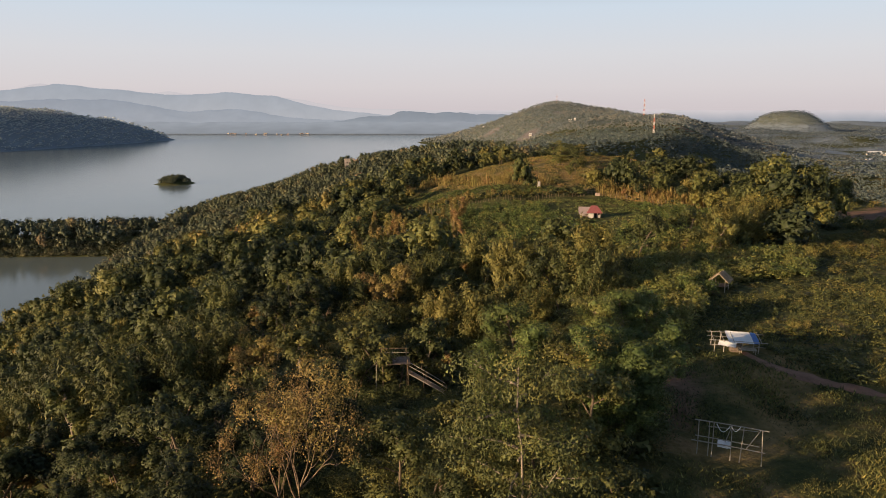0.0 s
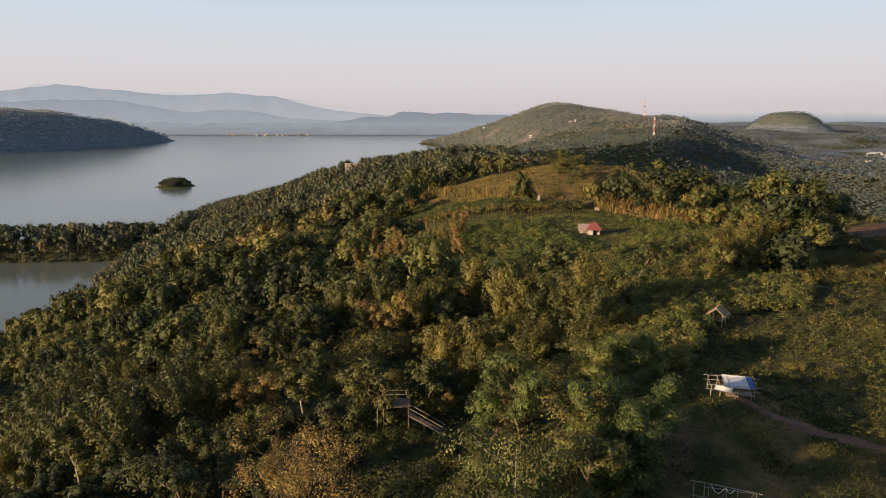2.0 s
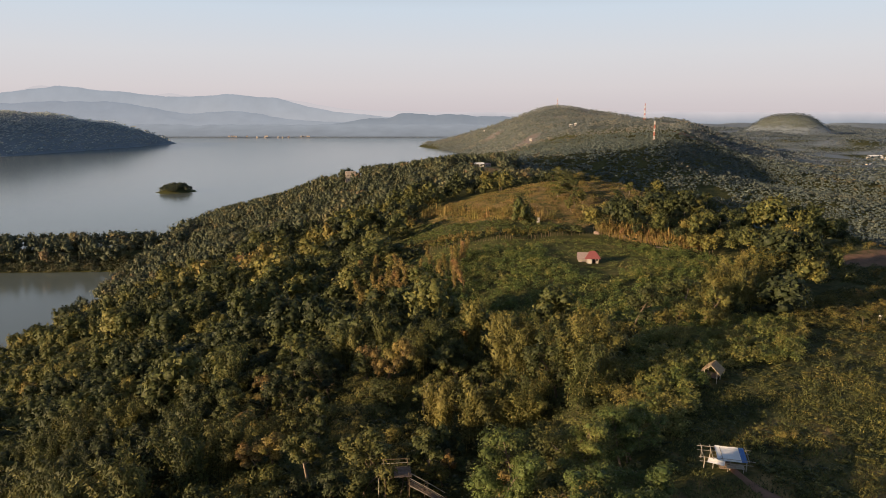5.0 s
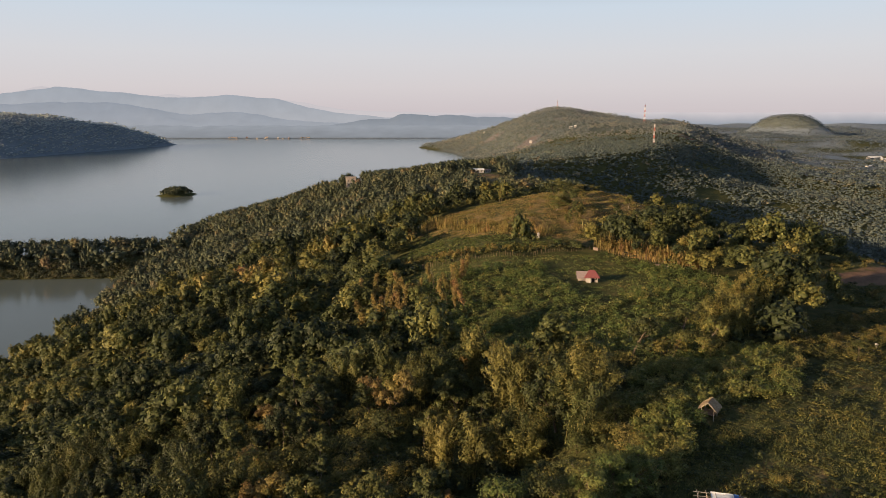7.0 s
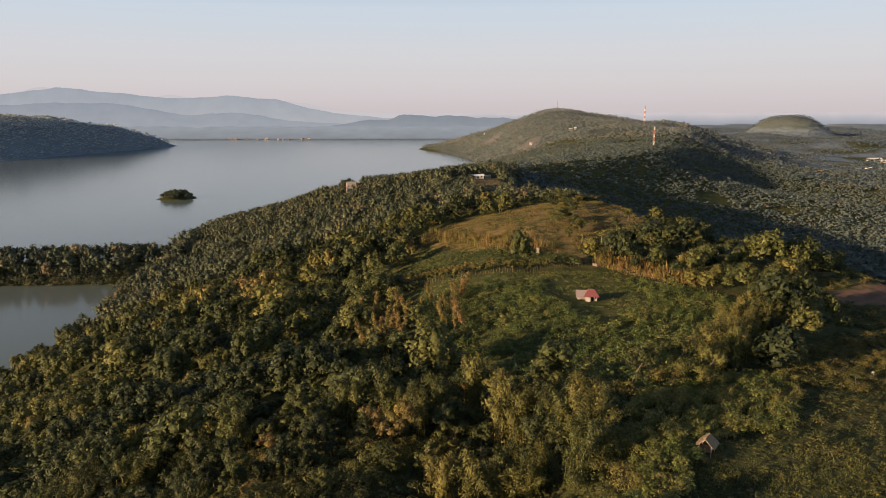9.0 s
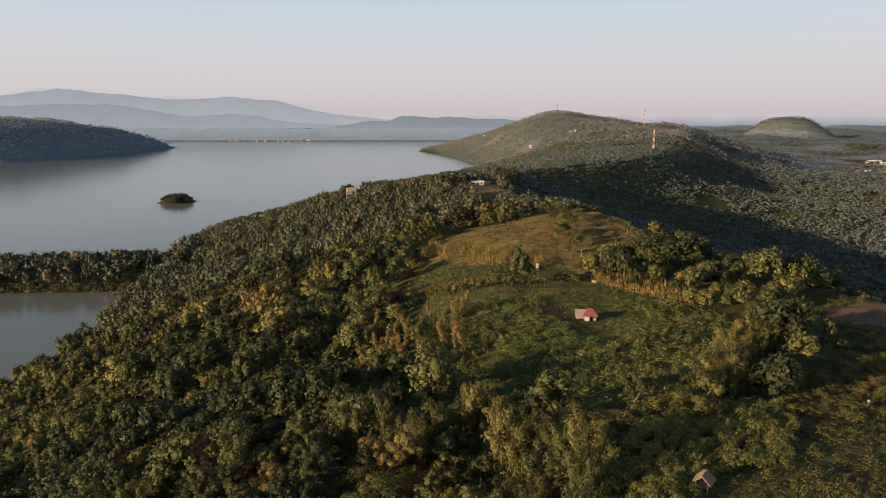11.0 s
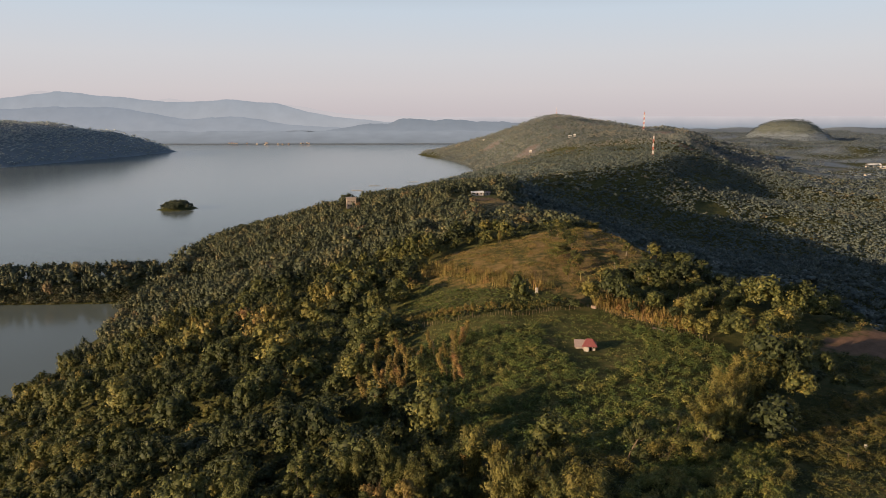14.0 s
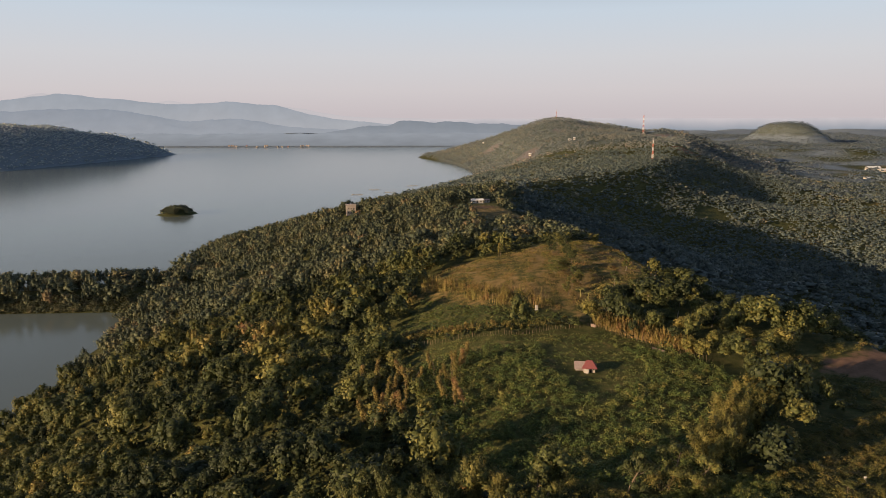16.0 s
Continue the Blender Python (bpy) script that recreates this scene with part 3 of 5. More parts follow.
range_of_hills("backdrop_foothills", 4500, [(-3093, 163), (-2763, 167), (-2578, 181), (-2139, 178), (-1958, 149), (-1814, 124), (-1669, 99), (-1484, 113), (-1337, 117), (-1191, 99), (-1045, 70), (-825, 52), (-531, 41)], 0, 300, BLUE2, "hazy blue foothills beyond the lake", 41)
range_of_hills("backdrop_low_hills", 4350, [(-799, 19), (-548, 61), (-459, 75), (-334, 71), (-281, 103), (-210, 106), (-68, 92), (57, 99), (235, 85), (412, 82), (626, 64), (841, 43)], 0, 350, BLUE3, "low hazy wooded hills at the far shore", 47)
# added glowing rise, haze in its colour; its crest hides the land behind
SHORE_HAZE = distance_material("far_shore_haze", (0.200, 0.215, 0.238), (0.262, 0.282, 0.315), 0, 44, 0.82, 0.36)
range_of_hills("backdrop_far_shore", 3330, [(-2600, 50), (-1500, 54), (-1150, 49), (-900, 53), (-650, 50), (-400, 55), (-150, 52), (100, 54), (400, 48)], 0, 300, SHORE_HAZE, "low farmland along the far shore, glowing with painted haze", 61)
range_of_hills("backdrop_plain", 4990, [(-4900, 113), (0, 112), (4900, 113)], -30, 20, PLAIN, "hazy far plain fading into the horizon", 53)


# ---- woods farther off: far too many trees to count ----
def crown_template(rng, n, size, blobs, base=0.56, faces=20):
    """A rough crown one metre in radius, two high: leaf clumps over several uneven blobs."""
    sh = Shell()
    per = np.maximum(1, n // blobs)
    for b in range(blobs):
        a, r = b * 2.4 + rng.uniform(-0.5, 0.5), rng.uniform(0.35, 0.68) if blobs > 1 else 0.0
        high = base + (1.54 - base) * ((b + rng.uniform(0, 1)) / blobs)
        c = (math.cos(a) * r * (1.45 - 0.55 * high), math.sin(a) * r * (1.35 - 0.5 * high), high if blobs > 1 else 0.9)
        rad = rng.uniform(0.34, 0.56) if blobs > 1 else 0.95
        p, nn = clump(rng, c, (rad, rad, rad * rng.uniform(0.7, 1.0)), per, 0.7, 0.58)
        p = p + rng.normal(0, 0.10 * rad, p.shape)
        hue = rng.uniform(-0.05, 0.05)
        blades(sh, rng, p, nn, size, 0.85, hue + rng.normal(0, 0.035, per), rough=0.5, soft=0.62 if n >= 200 else 0.82, three=True)
        if faces:
            # lower tint: shade inside the crown painted on its core
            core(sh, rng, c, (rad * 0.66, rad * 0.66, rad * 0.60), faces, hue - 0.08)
    return np.concatenate(sh.v), np.concatenate(sh.t), np.concatenate(sh.w), np.concatenate(sh.nn)


def wood(name, spots, detail, mat, seed, label, category="woods", faces=20):
    """One mesh of many trees; spots are rows of x, y, radius, height, tint."""
    rng = np.random.RandomState(seed)
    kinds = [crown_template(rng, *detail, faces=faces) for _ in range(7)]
    sh = Shell()
    which = rng.randint(0, 7, len(spots))
    for k, (v, f, w, nv) in enumerate(kinds):
        s = spots[which == k]
        if not len(s):
            continue
        a = rng.uniform(0, 6.28, len(s))
        ca, sa = np.cos(a)[:, None], np.sin(a)[:, None]
        x = (v[None, :, 0] * ca - v[None, :, 1] * sa) * s[:, 2:3] + s[:, 0:1]
        y = (v[None, :, 0] * sa + v[None, :, 1] * ca) * s[:, 2:3] + s[:, 1:2]
        lift = np.clip(s[:, 3:4] - 1.9 * s[:, 2:3], 0, 2.6 if len(detail) > 3 else 0)
        z = land(s[:, 0], s[:, 1])[:, None] + lift + v[None, :, 2] * (s[:, 3:4] - lift) * 0.5 - 0.2
        faces = (np.arange(len(s))[:, None, None] * len(v) + f[None]).reshape(-1, 3)
        turned = np.stack([nv[None, :, 0] * ca - nv[None, :, 1] * sa, nv[None, :, 0] * sa + nv[None, :, 1] * ca, nv[None, :, 2] + 0 * ca], -1)
        sh.add(np.stack([x, y, z], -1).reshape(-1, 3), faces, (s[:, 4:5] + w[None]).ravel(), turned)
    return tagged(part(name, sh, mat), label, category, kind="stuff")


def scatter(rng, x0, x1, y0, y1, gap):
    """An even but irregular spread of spots."""
    x, y = np.meshgrid(np.arange(x0, x1, gap), np.arange(y0, y1, gap * 0.87))
    x = x + (np.arange(len(y)) % 2)[:, None] * gap * 0.5
    x, y = x.ravel() + rng.uniform(-0.42, 0.42, x.size) * gap, y.ravel() + rng.uniform(-0.42, 0.42, x.size) * gap
    return x, y


def in_view(x, y, extra=25):
    """The part of the plan that is ever seen from over the start."""
    return np.abs(x) < 0.70 * np.maximum(y, 0) + extra


def open_ground(x, y):
    return np.maximum.reduce([inside(x, y, o, 1.5) for o in OPEN])


NEAR_END = 106.0  # up to here each tree is a thing of its own
rng = np.random.RandomState(11)
spots = []
for y0, y1, gap, x0, x1 in ((NEAR_END, 215, 5.3, -190, 150), (215, 320, 5.2, -260, 240), (320, 720, 6.8, -420, 480)):
    x, y = scatter(rng, x0, x1, y0, y1, gap)
    z = land(x, y)
    ok = in_view(x, y, 12) & ((z > np.where(np.abs(y - 496) < 80, 0.2, 1.0)) | (x > 60)) & (open_ground(x, y) < 0.5) & (rng.uniform(0, 1, len(x)) > 0.07)
    ok &= (np.hypot(x + 81, (y - 580) * 0.5) > 15) & (np.hypot(x - 29, (y - 530) * 0.5) > 13) & ~((np.abs(x + 0.137 * y) < 12) & (y > 535) & (y < 602)) & ~((x > 95) & (waves(x, y, 60, 8) > 1.25))
    ok &= (x > SHORE(y) + 5) | (np.abs(y - 497) < 40)
    x, y = x[ok], y[ok]
    grove = 0.16 + 0.13 * waves(x, y, 70, 14) + 0.08 * waves(x, y, 25, 15) + rng.normal(0, 0.115, len(x))
    grove += (0.03 + rng.normal(0, 0.14, len(x))) * (y0 > 210)
    grove += 0.12 * bump(x, y, -10, 170, 14, 14) + np.where(rng.uniform(0, 1, len(x)) > 0.985, 0.33, 0)
    # trees low on the left slope painted darker, for shade missing there
    grove -= 0.17 * ease((-x - 12) / 25) * ease((175 - y) / 60)
    r = gap * np.clip(rng.lognormal(-0.62, 0.30, len(x)), 0.28, 1.05) * (1 + 0.22 * waves(x, y, 34, 16))
    h = r * rng.uniform(1.35, 2.2, len(x)) + rng.uniform(0.5, 3.0, len(x))
    h *= np.where(z[ok] < 8, np.where(np.abs(y - 500) < 90, 2.0, 1.25), 1.0) * (1 + 0.42 * waves(x, y, 26, 33))
    h *= 1 - 0.35 * bump(x, y, 76, 214, 24, 22) - 0.42 * ease((x - 10) / 20) * ease((y - 235) / 50) * ease((700 - y) / 150)
    h *= 1 - 0.45 * bump(x, y, -16, 168, 14, 26)
    h *= 1 + 0.40 * ease((y - 300) / 60) * ease((40 - x) / 40)
    spit = (np.abs(y - 500) < 90) & (z[ok] < 8)
    r *= np.where(spit, 1.65, 1)
    spots.append(np.stack([x, y, r, np.clip(h, 2.0, np.where((z[ok] < 8) & (np.abs(y - 500) < 90), 17, 13.5)), np.clip(grove, 0, 1)], -1))
beyond = [s[:, 0] > SHOULDER_R(s[:, 1]) + 12 for s in spots]
spots[2] = spots[2][~((np.abs(spots[2][:, 1] - 500) < 90) & (land(spots[2][:, 0], spots[2][:, 1]) < 8) & (rng.uniform(0, 1, len(spots[2])) < 0.5))]
beyond[2] = spots[2][:, 0] > SHOULDER_R(spots[2][:, 1]) + 12
wood("forest_slope", spots[0], (520, 0.155, 10, 0.66), LEAF, 21, "dense mixed green and olive woodland on the slope", faces=8)
fx, fy = scatter(rng, -190, 60, NEAR_END, 215, 4.2)
fk = in_view(fx, fy, 12) & (land(fx, fy) > 1) & (open_ground(fx, fy) < 0.5)
fx, fy = fx[fk], fy[fk]
wood("forest_understorey", np.stack([fx, fy, rng.uniform(1.5, 2.5, len(fx)), rng.uniform(1.6, 3.2, len(fx)), np.clip(rng.normal(0.10, 0.08, len(fx)), 0, 1)], -1), (26, 0.42, 3), LEAF, 30, "dark leafy undergrowth under the woodland", "undergrowth", 8)
wood("forest_shoulder", spots[1][~beyond[1]], (220, 0.21, 8, 0.62), LEAF, 20, "dense mixed green woodland on the hill's shoulder", faces=8)
wood("forest_ridge", spots[2][~beyond[2]], (150, 0.18, 7, 0.5), HAZED_FAR_LEAF, 22, "dense green woodland along the ridge and shore", faces=8)
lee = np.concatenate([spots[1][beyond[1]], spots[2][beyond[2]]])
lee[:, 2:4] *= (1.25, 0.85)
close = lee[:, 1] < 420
wood("forest_lee_slope", lee[close], (120, 0.20, 7, 0.5), HAZED_VALLEY_LEAF, 29, "shaded woods falling to the valley, painted haze-blue", faces=8)
wood("forest_lee_foot", lee[~close], (36, 0.30, 5), HAZED_VALLEY_LEAF, 31, "shaded woods at the foot of the ridge, painted haze-blue", faces=8)

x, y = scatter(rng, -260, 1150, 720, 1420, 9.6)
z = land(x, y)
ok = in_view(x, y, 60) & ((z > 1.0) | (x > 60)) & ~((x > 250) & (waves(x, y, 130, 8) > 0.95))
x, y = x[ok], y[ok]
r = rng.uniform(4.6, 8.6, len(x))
wood("forest_valley", np.stack([x, y, r, r * rng.uniform(0.9, 1.4, len(x)), np.clip(0.28 + 0.2 * waves(x, y, 160, 17) + rng.normal(0, 0.22, len(x)), 0, 1)], -1), (14, 0.40, 3), HAZED_VALLEY_LEAF, 23, "green woods with gaps over the ridge and valley", faces=8)

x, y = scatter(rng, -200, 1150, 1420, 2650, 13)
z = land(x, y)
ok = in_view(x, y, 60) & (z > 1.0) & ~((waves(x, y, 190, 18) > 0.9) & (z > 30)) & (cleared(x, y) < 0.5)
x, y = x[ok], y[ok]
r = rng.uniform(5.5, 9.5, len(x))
wood("forest_hill", np.stack([x, y, r, r * rng.uniform(0.9, 1.5, len(x)), np.clip(0.36 + 0.26 * waves(x, y, 170, 19) + rng.normal(0, 0.16, len(x)), 0, 1)], -1), (6, 0.45, 3), HAZED_HILL_LEAF, 24, "wooded hill with dry patches behind the ridge", faces=8)

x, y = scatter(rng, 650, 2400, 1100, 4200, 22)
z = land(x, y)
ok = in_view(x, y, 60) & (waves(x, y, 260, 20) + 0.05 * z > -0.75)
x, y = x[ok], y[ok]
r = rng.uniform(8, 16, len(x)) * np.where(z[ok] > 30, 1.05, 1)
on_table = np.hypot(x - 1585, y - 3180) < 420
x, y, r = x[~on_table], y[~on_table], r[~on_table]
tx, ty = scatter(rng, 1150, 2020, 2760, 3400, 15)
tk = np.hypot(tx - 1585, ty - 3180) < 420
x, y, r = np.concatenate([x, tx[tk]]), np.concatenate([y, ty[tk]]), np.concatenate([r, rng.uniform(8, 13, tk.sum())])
wood("forest_plain", np.stack([x, y, r, r * rng.uniform(0.6, 1.0, len(x)), np.clip(0.3 + 0.25 * waves(x, y, 300, 52) + rng.normal(0, 0.15, len(x)), 0, 1)], -1), (5, 0.5, 2), HAZED_PLAIN_LEAF, 25, "scattered green woods over the wide valley, pale with painted haze", faces=8)

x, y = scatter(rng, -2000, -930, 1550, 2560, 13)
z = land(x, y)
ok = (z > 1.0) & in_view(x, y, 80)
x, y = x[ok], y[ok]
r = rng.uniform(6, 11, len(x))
wood("forest_headland", np.stack([x, y, r, r * rng.uniform(0.7, 1.2, len(x)), np.clip(0.3 + rng.normal(0, 0.15, len(x)), 0, 1)], -1), (10, 0.55, 2), HAZED_SHORE_LEAF, 26, "wooded headland over the lake, painted pale haze-blue", faces=8)

ang, out = rng.uniform(0, 6.28, 64), 20 * rng.uniform(0, 1, 64) ** 0.5
x, y = -373 + np.cos(ang) * out, 945 + np.sin(ang) * out * 0.9
r = rng.uniform(3, 4.8, 64)
wood("islet_trees", np.stack([x, y, r, r * 1.7, np.full(64, 0.15)], -1), (70, 0.42, 4), HAZED_FAR_LEAF, 27, "dark green trees on the small islet")


# ---- the trees near by, each a thing of its own ----
def limb(rng, sh, p0, d0, length, r0, bends=5, droop=0.0, sides=6):
    """A crooked tapering branch; returns its points."""
    pts, d = [np.asarray(p0, float)], unit(np.asarray(d0, float))
    for _ in range(bends):
        d = unit(d + rng.normal(0, 0.16, 3) - [0, 0, droop])
        pts.append(pts[-1] + d * length / bends)
    tube(sh, pts, np.linspace(r0, r0 * 0.3, bends + 1), sides)
    return np.array(pts)


def broad_tree(rng, h, spread, leaf, n, tint, layered=False, sparse=False, twigs=True, three=False):
    """A broadleaf tree: bent trunk, limbs, and clumps of leaves round their ends."""
    t, c = Shell(), Shell()
    stem = limb(rng, t, (0, 0, -0.4), (rng.normal(0, 0.08), rng.normal(0, 0.08), 1), h * 0.8, (0.007 if layered else 0.016) * h + 0.03, 6, 0, 6)
    ends = []
    count = 9 if not layered else 13
    for i in range(count):
        f = rng.uniform(0.38, 0.95) if not layered else 0.3 + 0.68 * i / count
        p = stem[0] + (stem[-1] - stem[0]) * f
        a = i * 2.4 + rng.normal(0, 0.3)
        reach = spread * rng.uniform(0.55, 1.0) * (1.15 - 0.55 * f)
        up = rng.uniform(0.25, 0.8) if not layered else rng.uniform(-0.05, 0.18)
        b = limb(rng, t, p, (math.cos(a), math.sin(a), up), reach, 0.006 * h + 0.008, 5, 0.02, 4)
        ends += [(b[-1], 1.0), (b[3], 0.8)] if not layered else [(b[-1], 1.0), (b[3], 0.9), (b[2], 0.7)]
        for k in (2, 4) if twigs else (3,):
            a2 = a + rng.uniform(-1.2, 1.2)
            e = limb(rng, t, b[k], (math.cos(a2), math.sin(a2), up * 0.8), reach * 0.45, 0.004 * h + 0.006, 3, 0.02, 3)
            ends.append((e[-1], 0.75))
    ends.append((stem[-1] + [0, 0, 0.2], 1.1))
    if layered:
        ends += [(stem[0] + (stem[-1] - stem[0]) * f, 0.85) for f in (0.55, 0.68, 0.8, 0.9, 0.97)]
    per = max(6, int(n / len(ends)))
    for e, s in ends:
        if sparse and rng.uniform() < 0.22:
            continue
        rad = spread * rng.uniform(0.22, 0.36) * s * (1.15 if layered else 1)
        p, nn = clump(rng, e, (rad, rad, rad * (0.34 if layered else 0.75)), per, 0.45, 0.45 if layered or sparse else 0.55)
        hue = tint + rng.normal(0, 0.05)
        blades(c, rng, p, nn, leaf, 0.55, hue, three=three)
        if not sparse and not layered:
            # core darker than its leaves, as painted inner shade
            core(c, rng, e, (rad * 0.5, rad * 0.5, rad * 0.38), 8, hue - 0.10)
    return t, c


def bamboo_clump(rng, h, spread, leaf, n, tint):
    """Many arching culms from one foot, with sprays of fine hanging leaves."""
    t, c = [], Shell()
    culms = 14
    for i in range(culms):
        a, lean = rng.uniform(0, 6.28), rng.uniform(0.05, 1.0)
        hh = h * rng.uniform(0.7, 1.05)
        f = np.linspace(0, 1, 6)
        out = spread * lean * f ** 2.3
        base = rng.normal(0, 0.8, 2)
        pts = np.stack([base[0] + math.cos(a) * out, base[1] + math.sin(a) * out, hh * (f - 0.16 * lean * f ** 3) - 0.3], -1)
        t.append(Shell())
        tube(t[-1], pts, np.linspace(0.05, 0.014, 6), 3)
        per = n // culms
        u = rng.uniform(0.08, 1.0, per) ** 0.65
        at = np.stack([np.interp(u, f, pts[:, k]) for k in range(3)], -1)
        off = rng.normal(0, 1, (per, 3)) * [0.42, 0.42, 0.36] * (0.75 + 0.9 * (1 - u[:, None]) ** 2)
        side = np.array([math.cos(a), math.sin(a), 0])
        blades(c, rng, at + off, unit(off + [0, 0, 0.4] + side * 0.3), leaf, 0.36, tint + rng.normal(0, 0.05), np.array([0, 0, -0.45]) + side * 0.6, three=True)
    return t, c


def dry_tree(rng, h, spread, tint):
    """A half-bare tree: pale forking limbs with few rusty leaves."""
    t, c = Shell(), Shell()
    tips = []

    def fork(p, d, length, r, level):
        b = limb(rng, t, p, d, length, r, 4, -0.02, 6 if level < 2 else 4)
        if level >= 5:
            tips.append(b[-1])
            return
        for k in range(2 if level else 6):
            a, tilt = rng.uniform(0, 6.28), rng.uniform(0.25, 0.55)
            dd = unit(unit(b[-1] - b[-2]) + tilt * np.array([math.cos(a), math.sin(a), 0.15]))
            fork(b[-1] if k else b[3], dd, length * rng.uniform(0.62, 0.85), r * 0.55, level + 1)

    fork((0, 0, -0.3), (0.05, 0, 1), h * 0.26, 0.085, 0)
    for e in tips:
        p, nn = clump(rng, e, (0.5, 0.5, 0.6), 70, 0.3, 0.2)
        blades(c, rng, p, nn, 0.10, 0.6, tint + rng.normal(0, 0.06))
    return t, c


def column_tree(rng, h, tint):
    """A slim upright tree, leafy along its stem."""
    t, c = Shell(), Shell()
    stem = limb(rng, t, (0, 0, -0.3), (0, 0, 1), h, 0.09, 7, 0, 6)
    for f in np.linspace(0.3, 1.0, 15):
        p = stem[0] + (stem[-1] - stem[0]) * f
        a = rng.uniform(0, 6.28)
        e = limb(rng, t, p, (math.cos(a), math.sin(a), 0.9), 0.7 * (1.2 - 0.7 * f), 0.02, 3, 0, 4)
        q, nn = clump(rng, e[-1], (0.62, 0.62, 0.7), 70, 0.3, 0.35)
        blades(c, rng, q, nn, 0.26, 0.6, tint + rng.normal(0, 0.05))
    return t, c


def bush(rng, h, spread, leaf, n, tint):
    """A low many-stemmed shrub."""
    t, c = Shell(), Shell()
    for i in range(7):
        a = i * 0.9 + rng.normal(0, 0.2)
        e = limb(rng, t, (0, 0, -0.2), (math.cos(a) * 0.6, math.sin(a) * 0.6, 1), h * rng.uniform(0.6, 0.9), 0.025, 4, 0, 4)
        p, nn = clump(rng, e[-1] * [1.2, 1.2, 0.9], (spread * 0.45, spread * 0.45, h * 0.34), n // 7, 0.5, 0.4)
        blades(c, rng, p, nn, leaf, 0.6, tint + rng.normal(0, 0.05), three=True)
    return t, c


TREES = {}


def kind_of_tree(key, makers, trunk_mat, leaf_mat=None):
    """Builds the meshes of a few trees of one kind, for all of that kind to share."""
    out = []
    for k, mk in enumerate(makers):
        t, c = mk(np.random.RandomState(100 + 17 * k + len(TREES) * 7))
        stems = [("culm", s) for s in t] if isinstance(t, list) else [("trunk", t)]
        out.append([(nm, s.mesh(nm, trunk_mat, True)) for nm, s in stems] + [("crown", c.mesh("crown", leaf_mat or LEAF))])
    TREES[key] = out


kind_of_tree("broad", [lambda r, a=a: broad_tree(r, 7.5, 3.0, 0.185, 4000, a, three=True) for a in (0.10, 0.24, 0.38)], BARK)
kind_of_tree("fresh", [lambda r, a=a: broad_tree(r, 7.5, 3.0, 0.17, 5000, a, three=True) for a in (0.14, 0.30)], BARK, LUSH_LEAF)
kind_of_tree("broad_far", [lambda r, a=a: broad_tree(r, 7.0, 2.9, 0.28, 2400, a, twigs=False, three=True) for a in (0.08, 0.18, 0.30, 0.40)], BARK)
kind_of_tree("large_leaf", [lambda r, a=a: broad_tree(r, 7.5, 2.3, 0.32, 2300, a, twigs=False, three=True) for a in (0.20, 0.38)], PALE_BARK)
kind_of_tree("rusty", [lambda r, a=a: broad_tree(r, 6.5, 2.1, 0.24, 4200, a, sparse=True, three=True) for a in (0.70, 0.80)], BARK)
kind_of_tree("layered", [lambda r: broad_tree(r, 12.0, 5.0, 0.16, 17000, 0.19, layered=True, three=True), lambda r: broad_tree(r, 12.0, 5.4, 0.25, 11000, 0.42, layered=True, three=True)], PALE_BARK)
kind_of_tree("bamboo", [lambda r, a=a: bamboo_clump(r, 8.5, 3.4, 0.40, 3900, a) for a in (0.24, 0.42, 0.52)], CULM)
kind_of_tree("dry", [lambda r: dry_tree(r, 9.5, 3.5, 0.82)], STAKE)
kind_of_tree("column", [lambda r, a=a: column_tree(r, 7.5, a) for a in (0.64, 0.74)], BARK)
kind_of_tree("near_bush", [lambda r, a=a: bush(r, 2.6, 2.6, 0.15, 2600, a) for a in (0.12, 0.24, 0.36)], BARK)
kind_of_tree("bush", [lambda r, a=a: bush(r, 2.2, 2.0, 0.19, 950, a) for a in (0.18, 0.30, 0.40, 0.5)], BARK)

WORDS = {
    "broad": ("tree", "leafy green broadleaf tree in the thicket", "tree"),
    "fresh": ("tree", "fresh green broadleaf tree beside the plot", "tree"),
    "broad_far": ("tree", "leafy green broadleaf tree in the thicket", "tree"),
    "large_leaf": ("large_leaved_tree", "slender tree with large pale-green leaves", "tree"),
    "rusty": ("rusty_tree", "tree with sparse rust-orange dry leaves", "tree"),
    "layered": ("spreading_tree", "tall olive tree with flat spreading boughs", "tree"),
    "bamboo": ("bamboo_clump", "feathery yellow-green clump of arching bamboo", "bamboo"),
    "dry": ("dry_tree", "half-bare tree with pale limbs and rusty leaves", "tree"),
    "column": ("slim_tree", "slim upright tree with dry yellow-brown leaves", "tree"),
    "near_bush": ("bush", "low leafy green shrub on the slope", "shrub"),
    "bush": ("bush", "low leafy green shrub on the slope", "shrub"),
}


def plant(key, x, y, size=1.0, variant=None, z=None, tall=1.0, group="", rng=random):
    """One tree or bush standing on the ground."""
    name, label, category = WORDS[key]
    k = rng.randrange(len(TREES[key])) if variant is None else variant
    ob = new(name)
    ob.matrix_basis = pose(x, y, float(land(x, y)) if z is None else z, 0, 0, rng.uniform(0, 360)) @ Matrix.Diagonal((size, size, size * tall, 1))
    for pn, me in TREES[key][k]:
        part(pn, me, None, ob)
    return tagged(ob, label, category, group)


# marked trees
placed = []


def mark(key, x, y, size=1.0, variant=None, tall=1.0):
    placed.append((x, y, {"layered": 4.6, "dry": 3.8}.get(key, 2.2) * size))
    return plant(key, x, y, size, variant, tall=tall)


mark("layered", 3.4, 27.5, 0.88, 0, 1.35)
